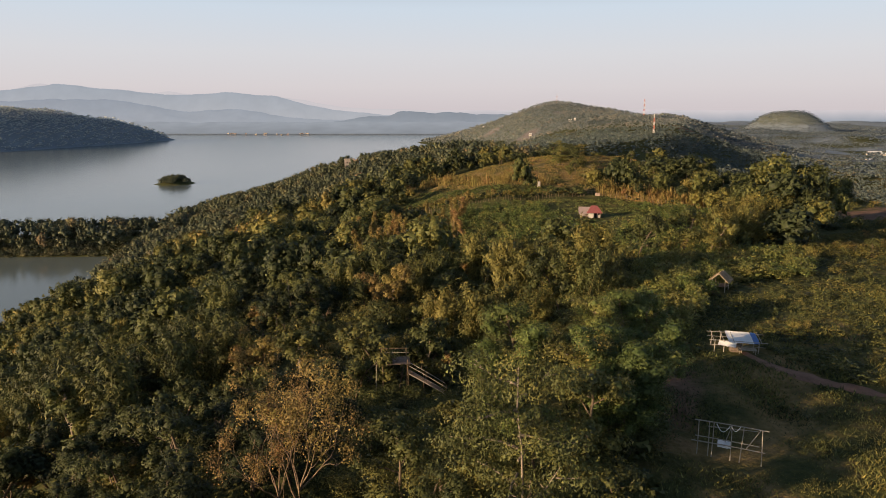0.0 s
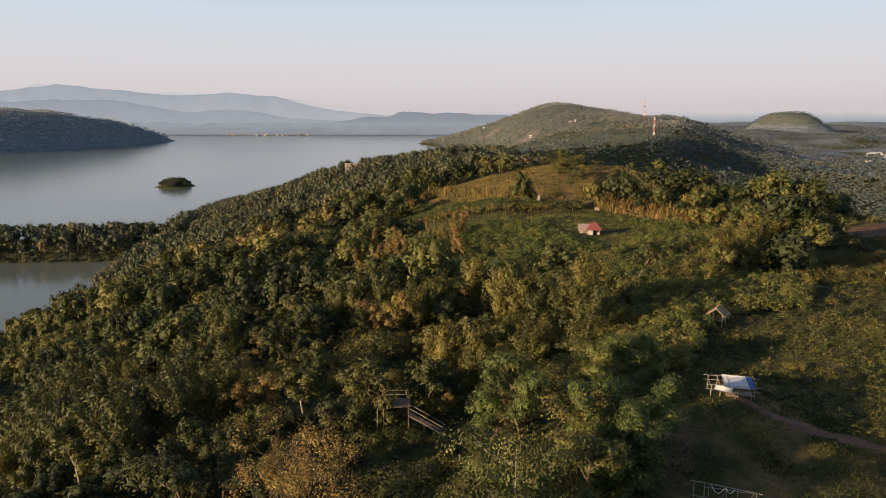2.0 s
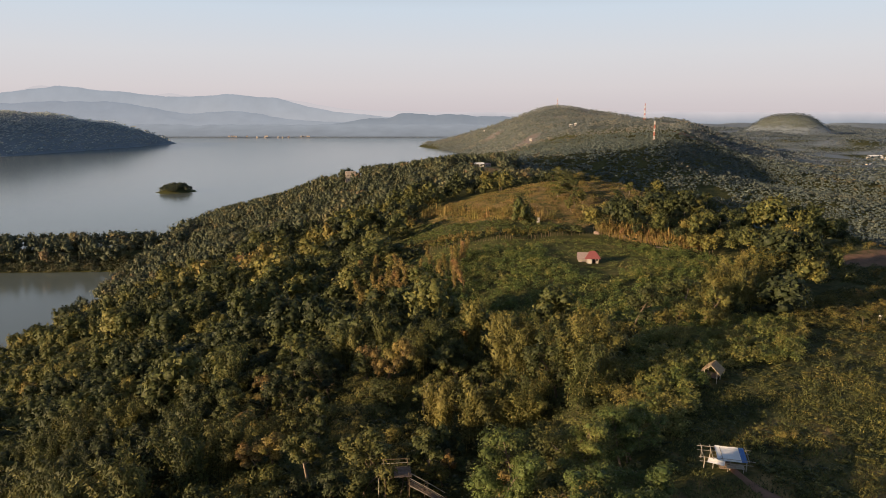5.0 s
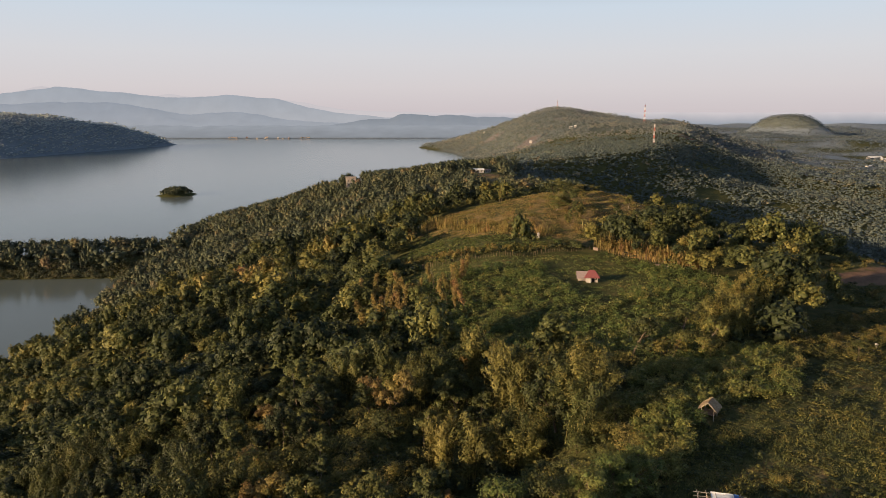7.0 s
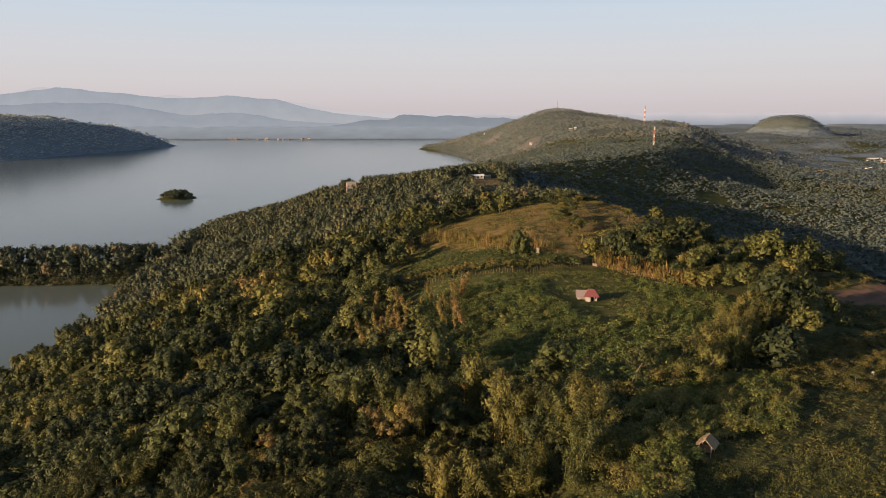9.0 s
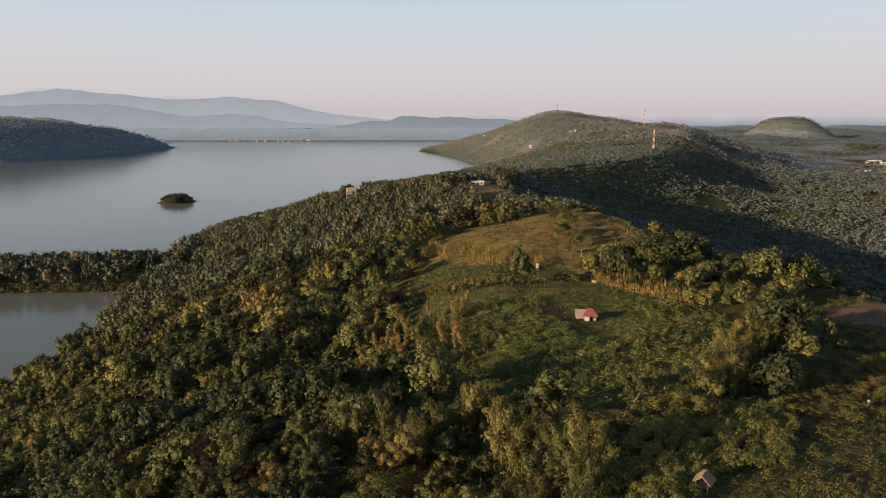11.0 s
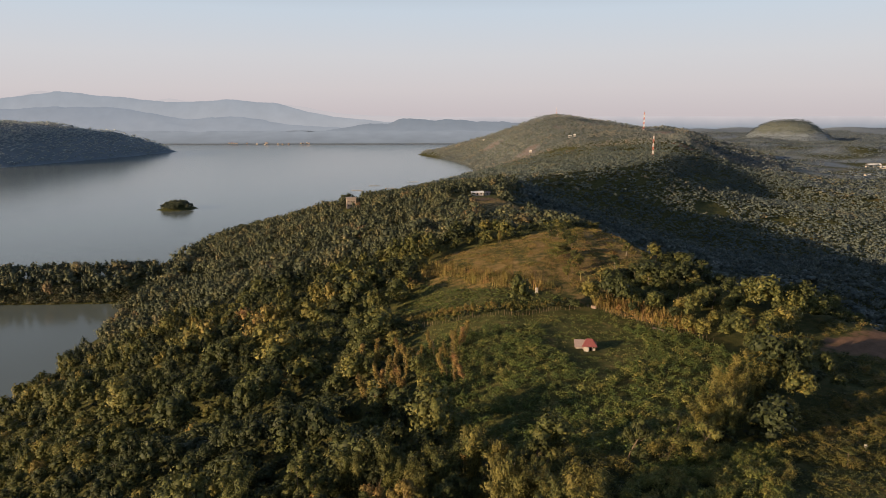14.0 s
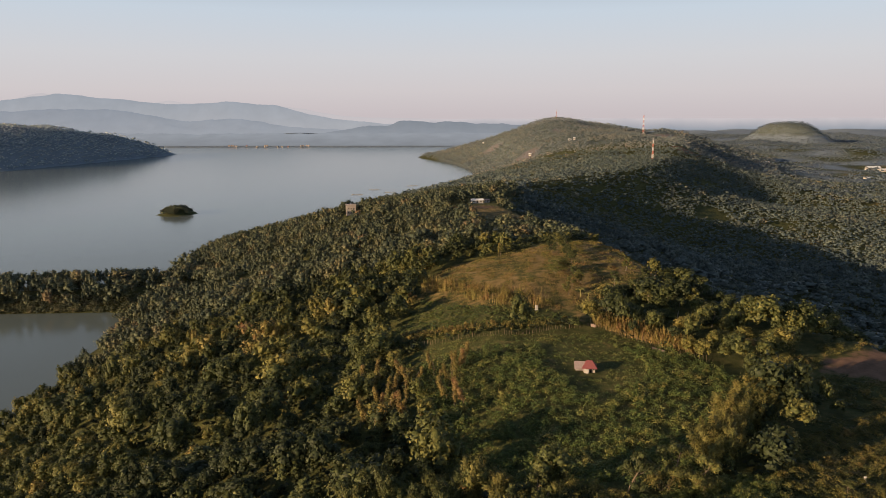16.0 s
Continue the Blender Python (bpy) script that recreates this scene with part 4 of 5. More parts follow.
mark("dry", -8.4, 35.8, 1.3, tall=1.15)
mark("dry", -9.9, 36.8, 1.1, tall=1.1)
mark("rusty", -35.0, 55.0, 1.1, 0)
mark("rusty", -36.8, 53.0, 1.0, 0)
mark("rusty", -24.7, 50.0, 0.8, 1)
mark("rusty", -19.4, 66.4, 0.9, 0)
mark("near_bush", -10.0, 33.0, 1.2, 2)
mark("near_bush", -7.6, 31.5, 1.2, 2)
mark("broad", 33.2, 84.5, 0.42, 2)
mark("layered", 13.2, 53.5, 0.72, 1, 0.85)
mark("layered", 9.0, 40.2, 0.72, 1)
mark("fresh", 4.0, 50.0, 1.15, 0)
mark("fresh", 5.6, 36.0, 1.0, 0)
mark("fresh", 6.4, 50.2, 1.2, 1)
mark("fresh", 12.2, 52.4, 1.0, 1)
mark("broad", -0.8, 33.0, 0.7, 0)
mark("bamboo", 8.4, 91.0, 1.4, 1)
mark("bamboo", 10.8, 88.5, 1.25, 1)
mark("bamboo", 18.6, 81.5, 1.2, 1)
mark("bamboo", 16.0, 84.0, 1.0, 0)
mark("bamboo", 13.0, 90.0, 1.0, 1)
mark("rusty", -8.6, 91.0, 1.45, 0, 1.15)
mark("rusty", -7.4, 93.5, 1.3, 1, 1.15)
mark("rusty", -23.5, 80.0, 1.15, 1)
mark("rusty", -18.9, 69.0, 1.1, 0)
mark("rusty", -43.6, 168.0, 1.5, 0)
mark("bush", 32.7, 59.8, 0.6, 3)
mark("rusty", 92.5, 141.5, 0.5, 0)
mark("rusty", 76.5, 119.0, 0.45, 1)
mark("rusty", -26.0, 97.5, 1.1, 0)
mark("broad", 40.0, 96.5, 0.62, 2)
mark("broad", 62.0, 96.0, 0.5, 2)

# the thicket: one tree after another over the near slope
rng2 = random.Random(5)
BUSHY = [(2, 63), (13, 60), (20, 60), (24, 84), (31, 96), (20, 102), (15, 94), (21, 86), (20, 76), (13, 70), (4, 69)]  # low growth lets the sun over the plot
LOW_SPOTS = [(-15, -3, 70, 92), (-23, -15, 57, 68), (-28, -19, 70, 79), (4, 13, 76, 86)]  # patches of low shrubs between the trees, placed so the camera sees those behind
nrng = np.random.RandomState(6)
x, y = scatter(nrng, -85, 45, 14, NEAR_END, 4.4)
ok = in_view(x, y, 6) & (open_ground(x, y) < 0.5) & (np.hypot(x, y) > 17)
for px, py in zip(x[ok], y[ok]):
    if any((px - a) ** 2 + (py - b) ** 2 < c * c for a, b, c in placed) or (abs(px + 2.6) < 4.0 and 46.5 < py < 58.5):
        continue
    if 4 < px < 18 and abs(0.5 * (px - 25.2) - 0.866 * (py - 55.6)) < 2.2:
        continue  # a gap through which the sun reaches the tarpaulin
    u, g = rng2.random(), float(waves(px, py, 45, 14))
    sight_gap = -0.115 * py - 2.5 < px < 0.03 * py + 1.5 and 36 < py < 57  # low growth along the camera's sight line to the lookout
    low = (py < 31 and -15 < px < 0) or (py < 25.5 and px >= 0)
    key = "bamboo" if g > 0.3 and u < 0.55 and py > 52 else "large_leaf" if u < 0.25 and py > 60 else "rusty" if u > 0.95 and py > 45 else "bush" if u > 0.76 else "broad"
    if low or sight_gap or (key == "bush" and py < 45):
        key = "near_bush"
    if float(inside(px, py, BUSHY, 0.5)) > 0.5 or any(a < px < b and c < py < d for a, b, c, d in LOW_SPOTS):
        key = "bush"
    # left-hand trees take the darkest tint, standing in for shade
    dim = 0 if px < -4 and key in ("broad", "bamboo", "large_leaf") else None
    if key == "broad" and py > 48:
        key = "broad_far"
    plant(key, px, py, rng2.uniform(0.65, 1.3) * (1.3 if key == "bush" else 0.68 if -9 < px < 14 and 47 < py < 72 else 1.0), dim, rng=rng2, tall=rng2.uniform(0.85, 1.15))
# thicket continued unseen below and behind the camera, added to shade the plot
bx, by = scatter(np.random.RandomState(9), -22, 15, -8, 23, 4.0)
for px, py in zip(bx, by):
    if px < 6 + 0.36 * py:
        # height capped so the tops stay under the view's lower edge
        plant("broad_far", px, py, min(1.6, (20.3 - 0.615 * py) / 7.4) * rng2.uniform(0.9, 1.0), rng=rng2)
# a close row of trees along the plot's edge
for k in range(13):
    f = k / 24
    plant("fresh", 10.5 + 5.5 * f + rng2.uniform(-0.8, 0.8), 38 + 15 * f, rng2.uniform(0.75, 1.0), k % 2, rng=rng2)
    plant("near_bush", 11.6 + 5.5 * f + rng2.uniform(-0.5, 0.5), 38 + 15 * f, rng2.uniform(0.7, 1.0), k % 2, rng=rng2)
for k in range(6):
    f = k / 5
    plant("near_bush", 7.0 + 2.5 * f + rng2.uniform(-0.6, 0.6), 28 + 10 * f, rng2.uniform(0.7, 1.0), k % 2, rng=rng2)
for x, y, k in ((13.4, 44.8, 0.95), (16.0, 55.2, 0.95), (17.6, 57.4, 0.9), (19.0, 60.0, 0.85)):
    plant("fresh", x, y, k, rng=rng2)
# the bamboo hedge between the plot and the red-roofed hut
for k in range(22):
    f = (k % 11) / 10
    plant("bamboo", 45 + 31 * f + rng2.uniform(-1, 1), 107 + 35 * f + 4.0 * (k // 11) + rng2.uniform(-2, 2), rng2.uniform(0.85, 1.2), 2 - k % 2, rng=rng2)
# the undergrowth that closes the ground between the trees
THICKET = [(-88, 112), (-60, 60), (-24, 20), (12, 20), (13, 44), (19, 60), (23, 84), (30, 96), (12, 110)]
SPIT = [(-480, 445), (-200, 445), (-170, 400), (-150, 540), (-220, 620), (-250, 565), (-480, 565)]
# slim dry trees on the slope below the hut
for k in range(34):
    plant("column", rng2.uniform(-22, 5), rng2.uniform(138, 166), rng2.uniform(0.7, 1.15), rng=rng2, group="slim dry trees below the hut")


# ---- low growth on the open ground ----
def low_growth(name, line, n, r, h, tint, mat, seed, label, detail=(40, 0.42, 4), where=None):
    g = np.random.RandomState(seed)
    a = np.array(line, float)
    x, y = g.uniform(a[:, 0].min(), a[:, 0].max(), n * 9), g.uniform(a[:, 1].min(), a[:, 1].max(), n * 9)
    ok = (inside(x, y, line, 0.5) > 0.5) & in_view(x, y, 8)
    if where is not None:
        ok &= where(x, y)
    x, y = x[ok][:n], y[ok][:n]
    rr = g.uniform(*r, len(x))
    t = g.uniform(*tint, len(x)) + 0.14 * waves(x, y, 14, seed)
    return wood(name, np.stack([x, y, rr, g.uniform(*h, len(x)), np.clip(t, 0, 1)], -1), detail, mat, seed, label, "undergrowth", 0)


def clear_of(x, y):
    """Off the paths and shelters."""
    d = np.minimum.reduce([np.hypot(x - 25.3, y - 55.5) - 2.6, np.hypot(x - 17.2, y - 37.6) - 2.0, np.hypot(x - 31.6, y - 74.6) - 1.6, np.hypot(x - 34.7, y - 158.4) - 5.0,
                           np.abs(np.interp(x, PATH_X, PATH_Y) - y) + 9 * (x < 25.5) - 1.0])
    return d > 0


# tint kept low: shade in the gaps between crowns put into the colour
low_growth("undergrowth", THICKET, 2000, (0.8, 1.7), (0.9, 2.4), (0.02, 0.26), LEAF, 58, "dark leafy undergrowth between the trees", (36, 0.34, 4))
low_growth("shore_scrub", SPIT, 2200, (1.8, 3.4), (2.0, 5.0), (0.15, 0.45), HAZED_FAR_LEAF, 59, "scrub along the waterline of the wooded spit", (40, 0.36, 4), lambda x, y: (land(x, y) > -0.5) & (land(x, y) < 5))
PATH_X, PATH_Y = [25.6, 26.4, 28.2, 31.9, 38.0, 46.0], [55.0, 50.6, 47.9, 45.9, 43.6, 41.5]
TRODDEN = [(13, 44), (17, 52), (23, 55), (28, 53), (31, 46), (30, 38), (22, 33), (14, 34)]
def grass(name, line, n, tall, tint, seed, label, where, mat=None, wide=(0.14, 0.34), slack=0.85):
    """Upright blades of grass and weed stems."""
    g = np.random.RandomState(seed)
    a = np.array(line, float)
    x, y = g.uniform(a[:, 0].min(), a[:, 0].max(), n * 9), g.uniform(a[:, 1].min(), a[:, 1].max(), n * 9)
    ok = (inside(x, y, line, 0.5) > 0.5) & in_view(x, y, 6) & where(x, y) & (g.uniform(0, 1, n * 9) < 0.55 + 0.45 * waves(x, y, 5, seed))
    x, y = x[ok][:n], y[ok][:n]
    m = len(x)
    h = g.uniform(*tall, m) * (1 + 0.45 * waves(x, y, 9, seed + 1)) * np.clip(y / 55, 0.4, 1)
    ang, lean = g.uniform(0, 6.28, m), g.normal(0, slack, (m, 2)) * h[:, None]
    w = h * g.uniform(*wide, m)
    z = land(x, y)
    v = np.stack([np.stack([x - np.cos(ang) * w, y - np.sin(ang) * w, z - 0.05], -1), np.stack([x + np.cos(ang) * w, y + np.sin(ang) * w, z - 0.05], -1), np.stack([x + lean[:, 0], y + lean[:, 1], z + h], -1)], 1)
    sh = Shell()
    t = np.clip(g.uniform(*tint, m) + 0.16 * waves(x, y, 13, seed + 2), 0, 1)
    sh.add(v.reshape(-1, 3), np.arange(3 * m).reshape(m, 3), np.repeat(t, 3))
    return tagged(part(name, sh, mat or LEAF), label, "grass", kind="stuff")


grass("grass_low", [(10, 22), (13, 44), (17, 51), (20, 60), (21, 70), (60, 80), (60, 34), (30, 22)], 60000, (0.08, 0.30), (0.08, 0.52), 61, "short green and brown grass on the open plot", lambda x, y: clear_of(x, y) & (y < 80) & (x < 60), LEAF)
low_growth("weeds", PLOT, 3400, (0.35, 1.0), (0.3, 0.8), (0.08, 0.50), LEAF, 62, "knee-high green weeds covering the plot", (42, 0.30, 4), lambda x, y: clear_of(x, y) & (inside(x, y, TRODDEN, 1) < 0.5) & (y < 130) & (y > 40) & (x < 95))
low_growth("terrace_scrub", TERRACE, 420, (0.6, 1.6), (0.6, 1.9), (0.15, 0.62), LEAF, 76, "olive and golden scrub on the terrace", (70, 0.24, 5), lambda x, y: (inside(x, y, FIELD, 2) < 0.5) & (waves(x, y, 16, 92) > -0.5))
low_growth("weed_clumps", PLOT, 620, (0.4, 1.1), (0.7, 1.7), (0.10, 0.50), LEAF, 60, "leafy weed clumps standing over the grass", (70, 0.22, 5), lambda x, y: clear_of(x, y) & (inside(x, y, TRODDEN, 1) < 0.5) & (y < 112) & (y > 46) & (waves(x, y, 11, 90) > -0.1))
low_growth("herbs", [(20, 60), (24, 84), (30, 95), (43, 101), (56, 104), (52, 92), (44, 80), (36, 80), (28, 70), (24, 62)], 480, (0.8, 1.6), (1.4, 2.8), (0.24, 0.52), LUSH_LEAF, 63, "bright green broad-leaved shrubs beside the hut", (210, 0.17, 7), clear_of)
low_growth("dry_shrubs", [(54, 97), (59, 110), (72, 122), (92, 134), (108, 130), (104, 110), (80, 100), (64, 94)], 330, (0.7, 1.5), (0.8, 2.2), (0.36, 0.72), LEAF, 64, "dry golden shrubs and herbs on the plot", (170, 0.17, 6), clear_of)
low_growth("cassava", YARD, 1750, (0.7, 1.7), (1.0, 2.7), (0.06, 0.50), LUSH_LEAF, 65, "green crop shrubs below the red-roofed hut", (64, 0.25, 6), lambda x, y: clear_of(x, y) & (np.hypot(x - 37, (y - 163) * 0.75) > 13 + 3 * waves(x, y, 18, 91)) & (y < 174))
low_growth("yard_crops", YARD, 1300, (0.4, 1.0), (0.3, 0.8), (0.14, 0.52), LUSH_LEAF, 69, "low green crops in rows round the red-roofed hut", (30, 0.34, 4), lambda x, y: clear_of(x, y) & (y >= 146) & (y < 185) & (np.sin(1.5 * (y + 0.35 * x)) > -0.35))
low_growth("crop_rows", CROPS, 900, (0.5, 1.0), (0.5, 1.1), (0.24, 0.46), LUSH_LEAF, 66, "green crop plants at the foot of the meadow", (26, 0.5, 4))
grass("meadow_grass", MEADOW, 40000, (0.16, 0.58), (0.40, 0.84), 67, "dry golden grass on the meadow", lambda x, y: inside(x, y, CROPS, 1) < 0.5)
grass("yard_grass", YARD, 24000, (0.10, 0.32), (0.12, 0.50), 68, "green and straw-coloured grass in the yard", lambda x, y: clear_of(x, y), LUSH_LEAF)


# ---- built things ----
def thing(name, x, y, z, turn, label, category, group=""):
    ob = new(name)
    ob.matrix_basis = pose(x, y, z, 0, 0, turn)
    return tagged(ob, label, category, group)


def bar(name, a, b, r, mat, parent, label="", sides=6, r2=None):
    """One round pole from a to b, with a slight bow."""
    a, b = np.asarray(a, float), np.asarray(b, float)
    sh = Shell()
    k = np.linspace(0, 1, 4)[:, None]
    bow = np.sin(k * math.pi) * np.linalg.norm(b - a) * 0.008 * np.array([[0.6, 0.5, 0.6]])
    tube(sh, a + (b - a) * k + bow, np.linspace(r, r2 or r * 0.85, 4), sides)
    return part(name, sh, mat, parent, label, True)


def slab(name, x0, x1, y0, y1, z0, z1, mat, parent, label=""):
    sh = Shell()
    block(sh, x0, x1, y0, y1, z0, z1)
    return part(name, sh, mat, parent, label)


def draped(name, corners, mat, parent, label="", sag=0.12, thick=0.02, seed=1):
    """A sheet of cloth stretched between four corners, sagging and creased, with thickness."""
    c = np.asarray(corners, float)
    u, w = np.meshgrid(np.linspace(0, 1, 14), np.linspace(0, 1, 10))
    p = (c[0] * ((1 - u) * (1 - w))[..., None] + c[1] * (u * (1 - w))[..., None] + c[2] * (u * w)[..., None] + c[3] * ((1 - u) * w)[..., None])
    p[..., 2] += -sag * np.sin(u * math.pi) * np.sin(w * math.pi) + 0.025 * waves(u * 3, w * 3, 1.1, seed)
    top, low = p.reshape(-1, 3), p.reshape(-1, 3) - [0, 0, thick]
    i, j = np.meshgrid(np.arange(9), np.arange(13), indexing="ij")
    f = np.stack([i * 14 + j, i * 14 + j + 1, (i + 1) * 14 + j + 1, (i + 1) * 14 + j], -1).reshape(-1, 4)
    sh = Shell()
    rim = [k for k in range(14)] + [13 + 14 * k for k in range(1, 10)] + [126 + k for k in range(12, -1, -1)] + [14 * k for k in range(8, 0, -1)]
    side = [[a, b, b + 140, a + 140] for a, b in zip(rim, rim[1:] + rim[:1])]
    sh.add(np.concatenate([top, low]), np.concatenate([f, f[:, ::-1] + 140, side]))
    return part(name, sh, mat, parent, label, True)


def gable(sh, x0, x1, y0, y1, z0, z1, thick=0.06, hip=0.0):
    """A pitched roof over a rectangle, ridge along x, both slopes as thin slabs; hip pulls the ridge's ends in."""
    ym = (y0 + y1) / 2
    for ya in (y0, y1):
        top = [(x0, ya, z0), (x1, ya, z0), (x1 - hip, ym, z1), (x0 + hip, ym, z1)]
        v = top + [(a, b, c - thick) for a, b, c in top]
        sh.add(v, [[0, 1, 2, 3], [7, 6, 5, 4], [0, 4, 5, 1], [1, 5, 6, 2], [2, 6, 7, 3], [3, 7, 4, 0]])
    if hip:
        for xa, xb in ((x0, x0 + hip), (x1, x1 - hip)):
            top = [(xa, y0, z0), (xa, y1, z0), (xb, ym, z1)]
            v = top + [(a, b, c - thick) for a, b, c in top]
            sh.add(v, [[0, 1, 2], [5, 4, 3]])


# the shelter under a white tarpaulin, on the plot
gz = float(land(25.2, 55.6))
sh_ = thing("tarp_shelter", 25.2, 55.6, gz, -12, "bamboo pole shelter with a white and blue tarpaulin roof", "shelter")
sh_.scale = (0.95, 0.95, 0.68)
for x in (-2.0, -1.2, 0.3, 1.7):
    for y, top in ((-0.9, 1.6), (0.9, 1.9)):
        bar("post", (x, y, -0.3), (x + 0.03, y, top), 0.045, POLE, sh_)
for y, top in ((-0.9, 1.55), (0.9, 1.85)):
    bar("rail", (-2.45, y, top), (2.45, y - 0.05, top - 0.05), 0.04, POLE, sh_)
    bar("rail", (-2.4, y, top - 0.6), (2.3, y, top - 0.65), 0.035, POLE, sh_)
for x in (-2.1, -1.25, -0.4, 1.9):
    bar("cross_pole", (x, -1.15, 1.52), (x, 1.2, 1.95), 0.03, POLE, sh_)
draped("tarpaulin", [(-0.85, -1.2, 1.5), (1.25, -1.2, 1.48), (1.25, 1.05, 1.95), (-0.85, 1.05, 1.97)], TARP, sh_, "white plastic tarpaulin, creased", 0.10, seed=3)
draped("tarpaulin_strip", [(1.27, -1.17, 1.49), (1.75, -1.15, 1.48), (1.75, 1.0, 1.91), (1.27, 1.05, 1.95)], BLUE, sh_, "blue strip of tarpaulin", 0.04, seed=4)
draped("tarpaulin_flap", [(-1.8, -1.3, 1.15), (-0.3, -1.45, 0.95), (-0.2, -1.15, 1.5), (-1.6, -0.8, 1.56)], TARP, sh_, "white hanging flap", 0.05, seed=5)
bench = thing("bamboo_bench", 25.7, 54.6, float(land(25.7, 54.6)), -12, "low slatted bamboo bench beside the shelter", "bench")
for k in range(9):
    slab("slat", -0.75, 0.75, -0.4 + 0.09 * k, -0.33 + 0.09 * k, 0.42, 0.45, POLE, bench)
for x in (-0.65, 0.65):
    for y in (-0.33, 0.33):
        bar("leg", (x, y, -0.2), (x, y, 0.42), 0.035, POLE, bench)
crate = thing("wooden_crate", 25.0, 55.2, float(land(25.0, 55.2)), -5, "reddish wooden crate under the tarpaulin", "crate")
for k in range(4):
    slab("board", -0.45, 0.45, -0.3, -0.27, 0.02 + 0.16 * k, 0.15 + 0.16 * k, PLANK, crate)
    slab("board", -0.45, 0.45, 0.27, 0.3, 0.02 + 0.16 * k, 0.15 + 0.16 * k, PLANK, crate)
    slab("board", -0.45, -0.42, -0.27, 0.27, 0.02 + 0.16 * k, 0.15 + 0.16 * k, PLANK, crate)
    slab("board", 0.42, 0.45, -0.27, 0.27, 0.02 + 0.16 * k, 0.15 + 0.16 * k, PLANK, crate)

# the bare pole frame nearer by
gz = float(land(17.1, 37.5))
rk = thing("pole_frame", 17.1, 37.5, gz, -22, "open frame of pale bamboo poles with a cloth", "frame")
for x, lean in ((-1.75, 0.0), (-1.15, 0.02), (-0.9, -0.03), (0.1, 0.03), (0.75, -0.12), (1.75, 0.1)):
    bar("post", (x + lean, -0.05, -0.3), (x, 0, 2.28), 0.035, POLE, rk)
bar("rail", (-2.0, 0, 2.3), (2.1, 0.02, 2.22), 0.035, POLE, rk)
bar("rail", (-2.1, 0, 0.95), (2.0, 0, 0.85), 0.035, POLE, rk)
bar("rail", (-1.9, 0.5, 1.05), (1.7, 0.5, 0.95), 0.03, POLE, rk)
bar("rail", (-1.2, 0.5, 1.75), (1.6, 0.5, 1.9), 0.025, POLE, rk)
bar("brace", (0.95, 0, 0.9), (1.65, 0, 2.2), 0.03, POLE, rk)
bar("brace", (-0.2, 0.3, 1.0), (0.1, 0.05, 2.25), 0.025, POLE, rk)
for x0, x1, dip in ((-0.75, 0.0, 0.45), (0.05, 0.55, 0.3)):
    k = np.linspace(0, 1, 9)
    cord = Shell()
    tube(cord, np.stack([x0 + (x1 - x0) * k, -0.04 + 0 * k, 2.24 - dip * np.sin(k * math.pi)], -1), np.full(9, 0.022), 5)
    part("cord", cord, TARP, rk, "slack white cord", True)
draped("cloth", [(-0.62, -0.10, 0.86), (0.12, -0.10, 0.84), (0.12, 0.42, 1.02), (-0.62, 0.42, 1.04)], TARP, rk, "pale folded cloth", 0.05, 0.05, 6)

# the thatched hut
gz = float(land(31.5, 74.8))
ht = thing("thatched_hut", 31.5, 74.8, gz, 55, "small open hut with a brown thatched gable roof", "hut")
ht.scale = (0.78, 0.78, 0.72)
for x in (-1.1, 1.1):
    for y in (-0.9, 0.9):
        bar("post", (x, y, -0.3), (x, y, 1.95), 0.06, POLE, ht)
for y in (-0.9, 0.9):
    bar("wall_plate", (-1.35, y, 1.9), (1.35, y, 1.9), 0.05, POLE, ht)
for x in (-1.3, 1.3):
    for y in (-1.25, 1.25):
        bar("rafter", (x, y, 1.66), (x, 0, 2.92), 0.045, POLE, ht, "pale gable pole")
bar("floor_beam", (-1.1, -0.9, 0.75), (1.1, -0.9, 0.75), 0.05, POLE, ht)
bar("floor_beam", (-1.1, 0.9, 0.75), (1.1, 0.9, 0.75), 0.05, POLE, ht)
for k in range(8):
    slab("floor_slat", -1.15 + 0.29 * k, -0.9 + 0.29 * k, -0.95, 0.95, 0.8, 0.83, PLANK, ht)
hr = np.random.RandomState(8)
for s in (-1, 1):
    sh = Shell()
    for row in range(7):
        f = row / 7
        c = np.stack([hr.uniform(-1.35, 1.35, 60), np.full(60, s * (1.35 - 1.3 * f)) + hr.normal(0, 0.03, 60), np.full(60, 1.72 + 1.24 * f) + hr.normal(0, 0.02, 60)], -1)
        blades(sh, hr, c, np.tile([0, s * 0.7, 0.7], (60, 1)), 0.5, 0.4, 0.5, np.array([0, s * 0.72, -0.68]), 0.12)
    v = [(-1.35, s * 1.3, 1.62), (1.35, s * 1.3, 1.62), (1.35, 0, 2.88), (-1.35, 0, 2.88)]
    sh.add(v + [(a, b, c - 0.08) for a, b, c in v], [[0, 1, 2, 3], [7, 6, 5, 4], [0, 4, 5, 1], [1, 5, 6, 2], [2, 6, 7, 3], [3, 7, 4, 0]])
    part("thatch", sh, THATCH, ht, "ragged brown palm thatch")

# the footpath over the plot
pw = Shell()
px = np.linspace(25.6, 46, 60)
py = np.interp(px, PATH_X, PATH_Y)
d = unit(np.gradient(np.stack([px, py], -1), axis=0))
wv = 0.70 + 0.16 * np.sin(px * 2.1) + 0.1 * np.sin(px * 5.3)
rowsv = []
for s in (-1, -0.4, 0.4, 1):
    a, b = px - d[:, 1] * wv * s, py + d[:, 0] * wv * s
    rowsv.append(np.stack([a, b, land(a, b) + (0.05 if abs(s) < 0.9 else -0.03)], -1))
